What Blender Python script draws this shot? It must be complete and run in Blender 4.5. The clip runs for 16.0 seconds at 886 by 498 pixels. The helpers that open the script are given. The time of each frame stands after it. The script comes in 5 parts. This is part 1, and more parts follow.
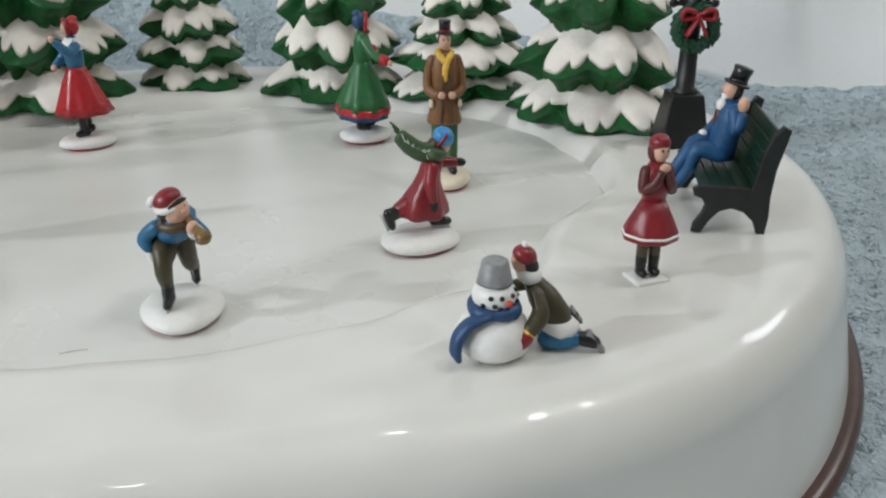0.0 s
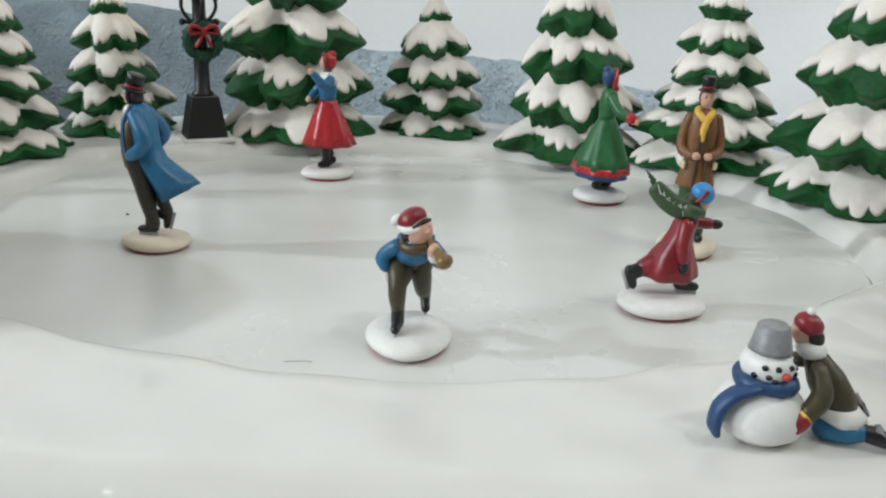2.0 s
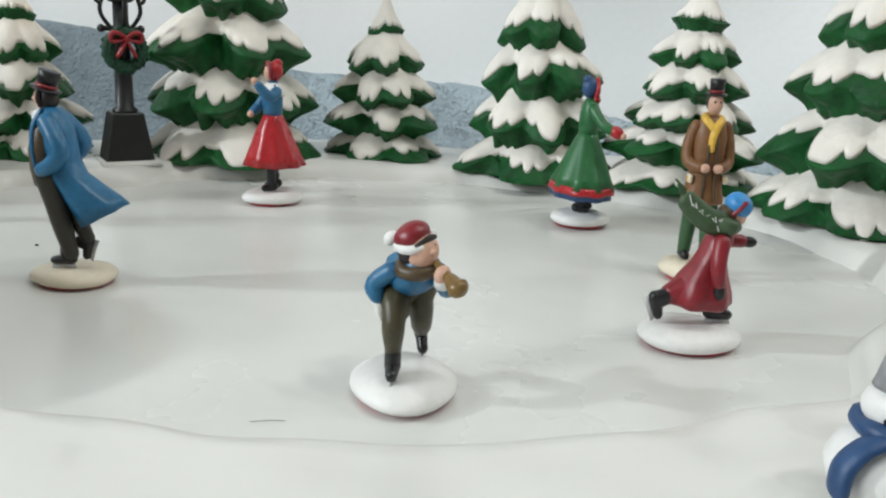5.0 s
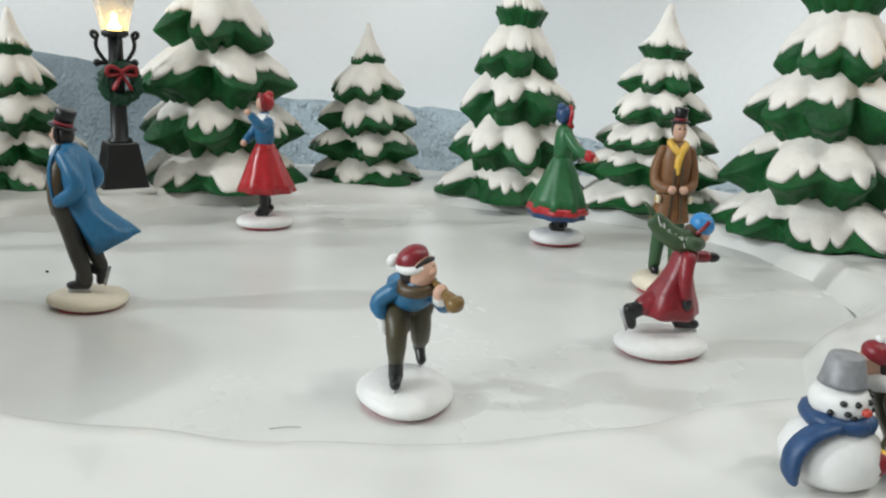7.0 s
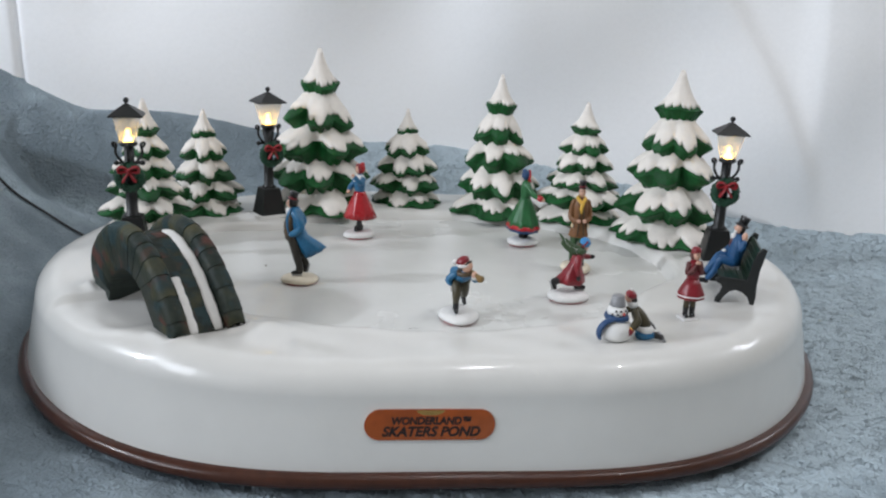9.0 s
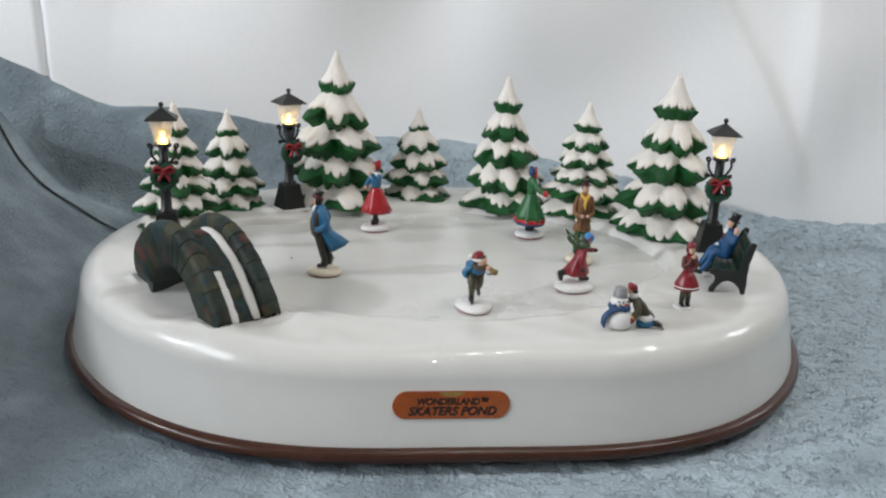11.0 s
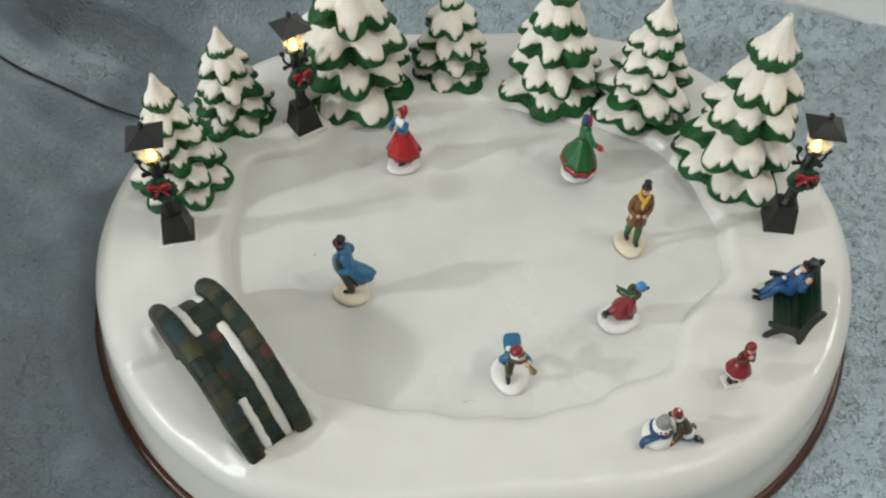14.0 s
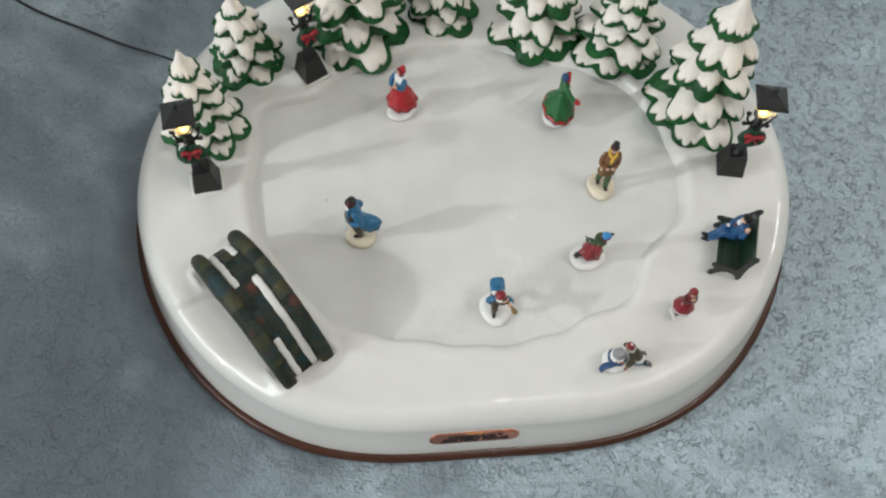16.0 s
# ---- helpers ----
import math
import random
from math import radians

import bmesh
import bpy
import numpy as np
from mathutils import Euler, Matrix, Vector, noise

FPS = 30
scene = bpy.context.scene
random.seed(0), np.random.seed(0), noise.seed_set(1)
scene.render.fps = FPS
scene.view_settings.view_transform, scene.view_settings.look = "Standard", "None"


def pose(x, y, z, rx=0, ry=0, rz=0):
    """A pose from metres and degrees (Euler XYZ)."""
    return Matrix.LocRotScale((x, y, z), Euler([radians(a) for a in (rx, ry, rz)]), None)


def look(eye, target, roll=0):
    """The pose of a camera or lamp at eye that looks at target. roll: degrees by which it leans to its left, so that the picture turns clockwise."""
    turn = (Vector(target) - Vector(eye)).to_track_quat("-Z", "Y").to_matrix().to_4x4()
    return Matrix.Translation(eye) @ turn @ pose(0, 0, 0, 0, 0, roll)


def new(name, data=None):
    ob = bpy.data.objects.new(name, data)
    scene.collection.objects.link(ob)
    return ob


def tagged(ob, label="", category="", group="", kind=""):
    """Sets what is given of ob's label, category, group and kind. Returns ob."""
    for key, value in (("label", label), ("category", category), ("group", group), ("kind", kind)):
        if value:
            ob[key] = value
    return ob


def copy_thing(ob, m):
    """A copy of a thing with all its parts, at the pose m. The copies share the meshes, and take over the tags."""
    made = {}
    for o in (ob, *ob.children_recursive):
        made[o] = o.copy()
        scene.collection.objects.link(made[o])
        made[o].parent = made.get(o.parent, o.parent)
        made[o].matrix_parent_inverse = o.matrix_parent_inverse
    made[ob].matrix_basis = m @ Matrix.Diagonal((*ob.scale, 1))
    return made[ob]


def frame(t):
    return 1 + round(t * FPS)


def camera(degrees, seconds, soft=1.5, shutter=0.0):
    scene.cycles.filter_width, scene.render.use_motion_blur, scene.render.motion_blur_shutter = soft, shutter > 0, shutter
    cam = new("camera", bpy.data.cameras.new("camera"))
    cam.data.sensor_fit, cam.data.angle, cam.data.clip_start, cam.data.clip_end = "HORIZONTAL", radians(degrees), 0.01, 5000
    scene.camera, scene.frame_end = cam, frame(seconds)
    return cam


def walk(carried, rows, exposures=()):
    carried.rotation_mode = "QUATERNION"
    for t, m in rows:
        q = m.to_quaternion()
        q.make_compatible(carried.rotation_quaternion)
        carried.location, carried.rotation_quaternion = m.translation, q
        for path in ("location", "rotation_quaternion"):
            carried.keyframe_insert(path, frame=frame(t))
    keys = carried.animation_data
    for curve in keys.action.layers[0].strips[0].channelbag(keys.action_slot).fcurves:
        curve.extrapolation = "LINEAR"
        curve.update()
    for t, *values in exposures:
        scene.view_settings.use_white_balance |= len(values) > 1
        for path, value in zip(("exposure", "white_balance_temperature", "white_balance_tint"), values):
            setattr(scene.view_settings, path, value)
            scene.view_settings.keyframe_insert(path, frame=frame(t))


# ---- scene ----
cam = camera(55.2, 16.0, soft=2.2)
PATH = [
    (0, (0.134, -0.303, 0.154), (0.167, 1.526, -0.656), -0.1),
    (0.5, (0.17, -0.328, 0.162), (-0.131, 1.489, -0.617), 0.4),
    (1, (0.169, -0.346, 0.176), (-0.176, 1.486, -0.548), 1.9),
    (1.5, (0.162, -0.34, 0.165), (-0.288, 1.492, -0.497), 2.6),
    (2, (0.12, -0.293, 0.139), (-0.298, 1.555, -0.499), 2.5),
    (2.5, (0.105, -0.257, 0.129), (-0.247, 1.617, -0.474), 2.7),
    (3, (0.101, -0.253, 0.123), (-0.233, 1.631, -0.456), 2.6),
    (3.5, (0.099, -0.255, 0.12), (-0.202, 1.641, -0.44), 2.8),
    (4, (0.099, -0.258, 0.123), (-0.19, 1.643, -0.428), 2.9),
    (6.5, (0.09, -0.263, 0.122), (-0.076, 1.664, -0.389), 3.2),
    (7, (0.093, -0.278, 0.128), (-0.087, 1.651, -0.369), 2.6),
    (7.5, (0.094, -0.334, 0.153), (-0.072, 1.6, -0.333), 2.8),
    (8, (0.097, -0.405, 0.169), (-0.07, 1.53, -0.307), 2.6),
    (8.5, (0.094, -0.483, 0.185), (-0.062, 1.453, -0.295), 2.5),
    (9, (0.086, -0.532, 0.209), (-0.03, 1.387, -0.34), 2.5),
    (11.5, (0.075, -0.569, 0.237), (-0.025, 1.332, -0.378), 2.5),
    (12, (0.074, -0.546, 0.264), (-0.042, 1.299, -0.5), 1.9),
    (12.5, (0.07, -0.506, 0.319), (-0.029, 1.251, -0.631), 1.7),
    (13, (0.061, -0.459, 0.372), (-0.045, 1.102, -0.875), 1.8),
    (13.5, (0.05, -0.398, 0.42), (-0.065, 0.952, -1.051), 1.3),
    (14, (0.048, -0.344, 0.467), (-0.042, 0.875, -1.116), 1.8),
    (14.5, (0.042, -0.322, 0.511), (0.038, 0.784, -1.155), 5.1),
    (15, (0.038, -0.315, 0.566), (0.015, 0.61, -1.207), 3.8),
    (15.5, (0.036, -0.315, 0.578), (0.015, 0.566, -1.217), 3.8),
    (16, (0.039, -0.32, 0.58), (0.013, 0.543, -1.224), 3.5),
]
TONE = [(0, -0.23, 6330, 7), (0.6, -0.17, 6280, 6), (1.5, -0.11, 6250, 6), (3, -0.02, 6320, 5), (6.5, 0.0, 6300, 5), (7.5, -0.04, 6310, 6), (8, -0.13, 6450, 10), (8.5, -0.18, 6150, 10), (9, -0.2, 6100, 11), (11.5, -0.2, 6500, 9),
        (12.5, -0.14, 6800, 6), (13.5, -0.20, 6750, 4), (15, -0.17, 6550, 5), (16, -0.16, 6500, 7)]
walk(cam, [(t, look(eye, target, roll)) for t, eye, target, roll in PATH], TONE)

# ---------------------------------------------------------------- light
world = bpy.data.worlds.new("room_air")
scene.world = world
world.use_nodes = True
world.node_tree.nodes["Background"].inputs["Color"].default_value = (0.9, 0.95, 1.0, 1)
world.node_tree.nodes["Background"].inputs["Strength"].default_value = 0.08


def area_lamp(name, eye, target, w, h, watts, colour):
    data = bpy.data.lights.new(name, "AREA")
    data.shape, data.size, data.size_y, data.energy, data.color = "RECTANGLE", w, h, watts, colour
    ob = new(name, data)
    ob.matrix_world = look(eye, target)
    return ob


# daylight from a window to the left; the large front left lamp is added fill
area_lamp("window_and_fill_light", (-1.64, -0.62, 0.98), (0.0, 0.0, 0.05), 0.06, 0.08, 16, (0.94, 0.97, 1.0))
# fill with no known window behind it, brightens the sheet and the base's front
area_lamp("window_and_fill_light", (-1.75, -1.55, 1.00), (0.1, 0.15, 0.10), 0.80, 0.80, 25, (0.94, 0.97, 1.0))
# a second window beyond the right end of the sheet
area_lamp("window_and_fill_light", (2.35, 0.85, 1.50), (0.2, -0.05, 0.05), 0.40, 0.60, 10, (0.97, 0.98, 1.0))
# ceiling fittings above the table and behind the camera; the last is fill added for the sheet
for lx, ly, wide, deep, watts in ((-0.85, -1.10, 0.06, 0.05, 0.8), (-0.55, -1.10, 0.06, 0.05, 0.8), (-0.25, -1.10, 0.06, 0.05, 0.8), (0.45, -1.25, 0.05, 0.04, 1.3), (0.76, -1.15, 0.05, 0.04, 1.3),
                                 (1.25, -0.45, 0.14, 0.05, 9.0), (1.60, -0.10, 0.14, 0.05, 8.0), (0.35, -0.20, 0.22, 0.10, 5.0)):
    area_lamp("ceiling_and_fill_light", (lx, ly, 2.28), (lx, ly + 0.05, 0.0), wide, deep, watts, (1.0, 0.97, 0.93))

# ---------------------------------------------------------------- materials


def material(name, colour, rough=0.5, metal=0.0, vary=0.12, grain=400.0, blotch=18.0, bump=0.0, bump_scale=900.0, coat=0.0, dark=None, rnd=0.0, spec=0.5):
    """A surface with colour varied at two scales, roughness breakup and fine relief; sizes in cycles per metre."""
    m = bpy.data.materials.new(name)
    m.use_nodes = True
    nt = m.node_tree
    N, L = nt.nodes, nt.links
    b = N["Principled BSDF"]
    tc = N.new("ShaderNodeTexCoord")
    n1, n2 = N.new("ShaderNodeTexNoise"), N.new("ShaderNodeTexNoise")
    n1.inputs["Scale"].default_value, n2.inputs["Scale"].default_value = grain, blotch
    n1.inputs["Detail"].default_value, n2.inputs["Detail"].default_value = 4, 5
    for n in (n1, n2):
        L.new(tc.outputs["Object"], n.inputs["Vector"])
    add = N.new("ShaderNodeMath")
    add.operation = "ADD"
    L.new(n1.outputs["Fac"], add.inputs[0])
    L.new(n2.outputs["Fac"], add.inputs[1])
    last = add.outputs[0]
    if rnd:
        info = N.new("ShaderNodeObjectInfo")
        mul = N.new("ShaderNodeMath")
        mul.operation = "MULTIPLY_ADD"
        mul.inputs[1].default_value, mul.inputs[2].default_value = rnd, -rnd / 2
        L.new(info.outputs["Random"], mul.inputs[0])
        add2 = N.new("ShaderNodeMath")
        add2.operation = "ADD"
        L.new(last, add2.inputs[0])
        L.new(mul.outputs[0], add2.inputs[1])
        last = add2.outputs[0]
    ramp = N.new("ShaderNodeMapRange")
    ramp.interpolation_type = "SMOOTHSTEP"
    ramp.inputs["From Min"].default_value, ramp.inputs["From Max"].default_value = 0.60, 1.40
    L.new(last, ramp.inputs["Value"])
    mix = N.new("ShaderNodeMix")
    mix.data_type = "RGBA"
    lo = dark or tuple(c * (1 - vary) for c in colour)
    hi = tuple(min(1.0, c * (1 + vary * 0.6)) for c in colour)
    mix.inputs["A"].default_value, mix.inputs["B"].default_value = (*lo, 1), (*hi, 1)
    L.new(ramp.outputs["Result"], mix.inputs["Factor"])
    L.new(mix.outputs["Result"], b.inputs["Base Color"])
    rr = N.new("ShaderNodeMapRange")
    rr.inputs["To Min"].default_value, rr.inputs["To Max"].default_value = max(0.02, rough * 0.8), min(1.0, rough * 1.2)
    L.new(n2.outputs["Fac"], rr.inputs["Value"])
    L.new(rr.outputs["Result"], b.inputs["Roughness"])
    b.inputs["Metallic"].default_value = metal
    b.inputs["Specular IOR Level"].default_value = spec
    b.inputs["Coat Weight"].default_value = coat
    b.inputs["Coat Roughness"].default_value = 0.10
    if bump:
        n3, bp = N.new("ShaderNodeTexNoise"), N.new("ShaderNodeBump")
        n3.inputs["Scale"].default_value, n3.inputs["Detail"].default_value = bump_scale, 3
        L.new(tc.outputs["Object"], n3.inputs["Vector"])
        bp.inputs["Strength"].default_value, bp.inputs["Distance"].default_value = 0.6, bump
        L.new(n3.outputs["Fac"], bp.inputs["Height"])
        L.new(bp.outputs["Normal"], b.inputs["Normal"])
    return m


M_BODY = material("glazed_white_plastic", (0.71, 0.70, 0.67), 0.34, vary=0.03, grain=60, blotch=9, bump=0.0007, bump_scale=45, coat=0.45, spec=0.42)
M_BODY.node_tree.nodes["Principled BSDF"].inputs["Coat Roughness"].default_value = 0.035
M_ICE = material("ice_white_plastic", (0.665, 0.665, 0.64), 0.26, vary=0.05, grain=40, blotch=11)
M_RIM = material("brown_rim_plastic", (0.060, 0.021, 0.012), 0.30, vary=0.25, grain=200, blotch=25, coat=0.08, spec=0.35)


def towel_material():
    """Looped terry: worm-like gaps between the loops, patchy where the pile lies flat, with shade put into the colour.
    """
    m = material("blue_towel_terry", (0.47, 0.56, 0.618), 0.95, vary=0.13, grain=600, blotch=20, spec=0.12)
    N, L = m.node_tree.nodes, m.node_tree.links
    b = N["Principled BSDF"]
    tc = N.new("ShaderNodeTexCoord")

    def noise_node(scale, detail, twist=0.0):
        n = N.new("ShaderNodeTexNoise")
        n.inputs["Scale"].default_value, n.inputs["Detail"].default_value, n.inputs["Distortion"].default_value = scale, detail, twist
        L.new(tc.outputs["Object"], n.inputs["Vector"])
        return n.outputs["Fac"]

    def math_node(op, a, c):
        n = N.new("ShaderNodeMath")
        n.operation = op
        for i, v in enumerate((a, c)):
            if isinstance(v, (int, float)):
                n.inputs[i].default_value = v
            else:
                L.new(v, n.inputs[i])
        return n.outputs[0]

    def ranged(v, lo, hi, to_lo=0.0, to_hi=1.0):
        n = N.new("ShaderNodeMapRange")
        n.interpolation_type = "SMOOTHSTEP"
        for key, val in (("From Min", lo), ("From Max", hi), ("To Min", to_lo), ("To Max", to_hi)):
            n.inputs[key].default_value = val
        L.new(v, n.inputs["Value"])
        return n.outputs["Result"]
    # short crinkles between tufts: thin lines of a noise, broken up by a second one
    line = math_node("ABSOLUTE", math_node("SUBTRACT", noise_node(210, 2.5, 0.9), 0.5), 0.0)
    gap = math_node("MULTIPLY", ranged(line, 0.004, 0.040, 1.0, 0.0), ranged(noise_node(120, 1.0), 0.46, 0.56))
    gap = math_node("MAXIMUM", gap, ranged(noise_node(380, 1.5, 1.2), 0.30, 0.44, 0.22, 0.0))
    # mask for smoother pile and painted shade: lower at left, front and back ridge
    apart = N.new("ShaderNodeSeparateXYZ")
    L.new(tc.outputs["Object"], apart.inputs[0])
    pile_and_shade = math_node("ADD", ranged(apart.outputs["X"], -0.22, 0.12, -0.30, 0.16), noise_node(15, 3))
    pile_and_shade = math_node("ADD", pile_and_shade, ranged(apart.outputs["Y"], -0.28, 0.14, -0.11, 0.15))
    pile_and_shade = math_node("ADD", pile_and_shade, ranged(apart.outputs["Y"], 0.16, 0.26, 0.0, -0.14))
    lofty = ranged(pile_and_shade, 0.36, 0.60, 0.28, 1.0)
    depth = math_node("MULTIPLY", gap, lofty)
    # crinkles also tinted darker, standing in for the shade between tufts
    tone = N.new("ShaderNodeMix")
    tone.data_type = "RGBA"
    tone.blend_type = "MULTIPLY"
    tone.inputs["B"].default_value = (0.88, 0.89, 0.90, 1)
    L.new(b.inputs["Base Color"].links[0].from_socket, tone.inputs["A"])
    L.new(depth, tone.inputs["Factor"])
    # shade painted into the colour where the mask is low
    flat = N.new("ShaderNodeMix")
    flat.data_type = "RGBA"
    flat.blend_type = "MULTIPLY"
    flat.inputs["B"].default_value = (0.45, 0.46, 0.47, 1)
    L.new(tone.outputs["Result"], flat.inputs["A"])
    L.new(ranged(pile_and_shade, 0.22, 0.66, 1.0, 0.0), flat.inputs["Factor"])
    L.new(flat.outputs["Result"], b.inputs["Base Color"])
    bp = N.new("ShaderNodeBump")
    bp.inputs["Strength"].default_value, bp.inputs["Distance"].default_value = 1.0, 0.0018
    L.new(math_node("SUBTRACT", math_node("ADD", math_node("MULTIPLY", noise_node(430, 2.5, 0.6), 1.1), math_node("MULTIPLY", noise_node(210, 2.5, 0.9), 1.0)), depth), bp.inputs["Height"])
    L.new(bp.outputs["Normal"], b.inputs["Normal"])
    return m


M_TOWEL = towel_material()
M_SHEET = material("white_cotton_sheet", (0.95, 0.95, 0.955), 0.85, vary=0.03, grain=300, blotch=5, bump=0.0003, bump_scale=1500, spec=0.2)
M_WALL = material("room_paint", (0.50, 0.49, 0.46), 0.8, vary=0.05, grain=80, blotch=2)
M_FLOOR = material("room_floor", (0.35, 0.33, 0.30), 0.6, vary=0.1, grain=60, blotch=3)
M_GREEN = material("tree_green_paint", (0.006, 0.078, 0.016), 0.55, vary=0.45, grain=260, blotch=60, bump=0.0014, bump_scale=300, spec=0.3)
M_SNOW = material("tree_snow_paint", (0.84, 0.79, 0.73), 0.7, vary=0.09, grain=160, blotch=45, bump=0.0006, bump_scale=380)
M_BLACK = material("black_lamp_plastic", (0.007, 0.008, 0.008), 0.45, vary=0.4, grain=300, blotch=60, bump=0.0001, bump_scale=900)
M_WREATH = material("wreath_green", (0.008, 0.060, 0.028), 0.6, vary=0.5, grain=900, blotch=150, bump=0.0006, bump_scale=1200)
M_BOW = material("bow_red", (0.30, 0.012, 0.018), 0.45, vary=0.3, grain=500, blotch=120)
M_BENCH = material("bench_black_iron", (0.010, 0.012, 0.012), 0.45, vary=0.4, grain=400, blotch=80)
M_SLAT = material("bench_green_slat", (0.005, 0.024, 0.011), 0.4, vary=0.35, grain=400, blotch=90)


def stone_material():
    """Dark green paint dabbed over with teal, olive and rust."""
    m = material("painted_stone", (0.029, 0.035, 0.023), 0.62, grain=160, blotch=70, dark=(0.008, 0.016, 0.012), rnd=0.9, spec=0.3, bump=0.0012, bump_scale=260)
    N, L = m.node_tree.nodes, m.node_tree.links
    b = N["Principled BSDF"]
    tc, info, far = N.new("ShaderNodeTexCoord"), N.new("ShaderNodeObjectInfo"), N.new("ShaderNodeVectorMath")
    far.operation = "ADD"
    L.new(tc.outputs["Object"], far.inputs[0])
    L.new(info.outputs["Random"], far.inputs[1])
    last = b.inputs["Base Color"].links[0].from_socket
    for shift, scale, lo, hi, col in ((0.0, 75, 0.50, 0.62, (0.016, 0.038, 0.042)), (3.1, 62, 0.52, 0.68, (0.060, 0.056, 0.024)), (7.7, 50, 0.57, 0.68, (0.082, 0.030, 0.021))):
        move, n, r, mix = N.new("ShaderNodeVectorMath"), N.new("ShaderNodeTexNoise"), N.new("ShaderNodeMapRange"), N.new("ShaderNodeMix")
        move.operation = "ADD"
        move.inputs[1].default_value = (shift, shift * 0.7, 0.0)
        L.new(far.outputs[0], move.inputs[0])
        L.new(move.outputs[0], n.inputs["Vector"])
        n.inputs["Scale"].default_value, n.inputs["Detail"].default_value = scale, 3
        r.inputs["From Min"].default_value, r.inputs["From Max"].default_value = lo, hi
        L.new(n.outputs["Fac"], r.inputs["Value"])
        mix.data_type = "RGBA"
        mix.inputs["B"].default_value = (*col, 1)
        L.new(r.outputs["Result"], mix.inputs["Factor"])
        L.new(last, mix.inputs["A"])
        last = mix.outputs["Result"]
    L.new(last, b.inputs["Base Color"])
    return m


M_STONE = stone_material()
M_MORTAR = material("bridge_core_dark", (0.032, 0.042, 0.036), 0.8, vary=0.4, grain=200, blotch=60)
M_BRASS = material("copper_foil_plaque", (0.58, 0.125, 0.020), 0.16, metal=0.95, vary=0.2, grain=220, blotch=40, coat=1.0)
M_BRASS.node_tree.nodes["Principled BSDF"].inputs["Coat IOR"].default_value = 1.5
M_GOLD = material("gold_foil", (0.45, 0.30, 0.10), 0.3, metal=0.8, vary=0.2, grain=300, blotch=60)
M_INK = material("plaque_lettering", (0.012, 0.006, 0.006), 0.5, vary=0.2)
M_CABLE = material("black_cable", (0.02, 0.022, 0.025), 0.5, vary=0.2)
M_LINT = material("dark_lint", (0.03, 0.025, 0.02), 0.9)

PAINT = {}
for key, col, ro in (
    ("cream", (0.72, 0.64, 0.50), 0.5), ("white", (0.80, 0.79, 0.77), 0.45), ("underred", (0.42, 0.02, 0.04), 0.5),
    ("skin", (0.66, 0.40, 0.29), 0.5), ("blue", (0.022, 0.135, 0.27), 0.38), ("royal", (0.014, 0.080, 0.205), 0.48),
    ("navy", (0.018, 0.060, 0.16), 0.45), ("sky", (0.04, 0.24, 0.55), 0.4), ("brown", (0.080, 0.052, 0.024), 0.4),
    ("olive", (0.060, 0.050, 0.024), 0.42), ("darktrouser", (0.030, 0.026, 0.018), 0.4), ("black", (0.008, 0.008, 0.009), 0.35),
    ("red", (0.40, 0.016, 0.022), 0.28), ("maroon", (0.22, 0.014, 0.022), 0.35), ("redbrown", (0.10, 0.018, 0.016), 0.45), ("green", (0.018, 0.120, 0.035), 0.38),
    ("tan", (0.19, 0.085, 0.030), 0.45), ("yellow", (0.72, 0.44, 0.06), 0.45), ("grey", (0.26, 0.26, 0.27), 0.4),
    ("steel", (0.50, 0.50, 0.50), 0.3), ("brass", (0.20, 0.12, 0.035), 0.3), ("hair", (0.015, 0.010, 0.008), 0.5),
    ("trouser_green", (0.030, 0.090, 0.030), 0.42), ("orange", (0.45, 0.05, 0.03), 0.4), ("scarfgreen", (0.045, 0.085, 0.035), 0.5),
):
    pale = key in ("white", "cream")
    PAINT[key] = material("paint_" + key, col, ro, vary=0.05 if pale else 0.22, grain=700, blotch=160, bump=0.00003 if pale else 0.0001, bump_scale=900)


def glass_material():
    """Thin milky plastic: partly clear, the rest scatters the light that comes from within."""
    m = bpy.data.materials.new("milky_lantern_glass")
    m.use_nodes = True
    N, L = m.node_tree.nodes, m.node_tree.links
    b = N["Principled BSDF"]
    b.inputs["Base Color"].default_value = (0.85, 0.85, 0.83, 1)
    b.inputs["Roughness"].default_value = 0.12
    b.inputs["Alpha"].default_value = 0.20
    milk, mix = N.new("ShaderNodeBsdfTranslucent"), N.new("ShaderNodeMixShader")
    milk.inputs["Color"].default_value = (0.92, 0.90, 0.84, 1)
    mix.inputs["Fac"].default_value = 0.09
    L.new(b.outputs[0], mix.inputs[1])
    L.new(milk.outputs[0], mix.inputs[2])
    L.new(mix.outputs[0], N["Material Output"].inputs["Surface"])
    return m


def glow_material():
    m = bpy.data.materials.new("amber_bulb")
    m.use_nodes = True
    b = m.node_tree.nodes["Principled BSDF"]
    b.inputs["Base Color"].default_value = (1.0, 0.7, 0.2, 1)
    b.inputs["Emission Color"].default_value = (1.0, 0.58, 0.10, 1)
    b.inputs["Emission Strength"].default_value = 14.0
    return m


M_GLASS, M_GLOW = glass_material(), glow_material()

# ---------------------------------------------------------------- mesh helpers


def finish(name, bm, mats, smooth=True):
    me = bpy.data.meshes.new(name)
    bm.faces.index_update()
    flat = {f.index for f in bm.faces if f.tag}
    bmesh.ops.recalc_face_normals(bm, faces=bm.faces)
    for f in bm.faces:
        f.smooth = smooth and f.index not in flat
    bm.to_mesh(me)
    bm.free()
    for m in mats if isinstance(mats, (list, tuple)) else [mats]:
        me.materials.append(m)
    return me


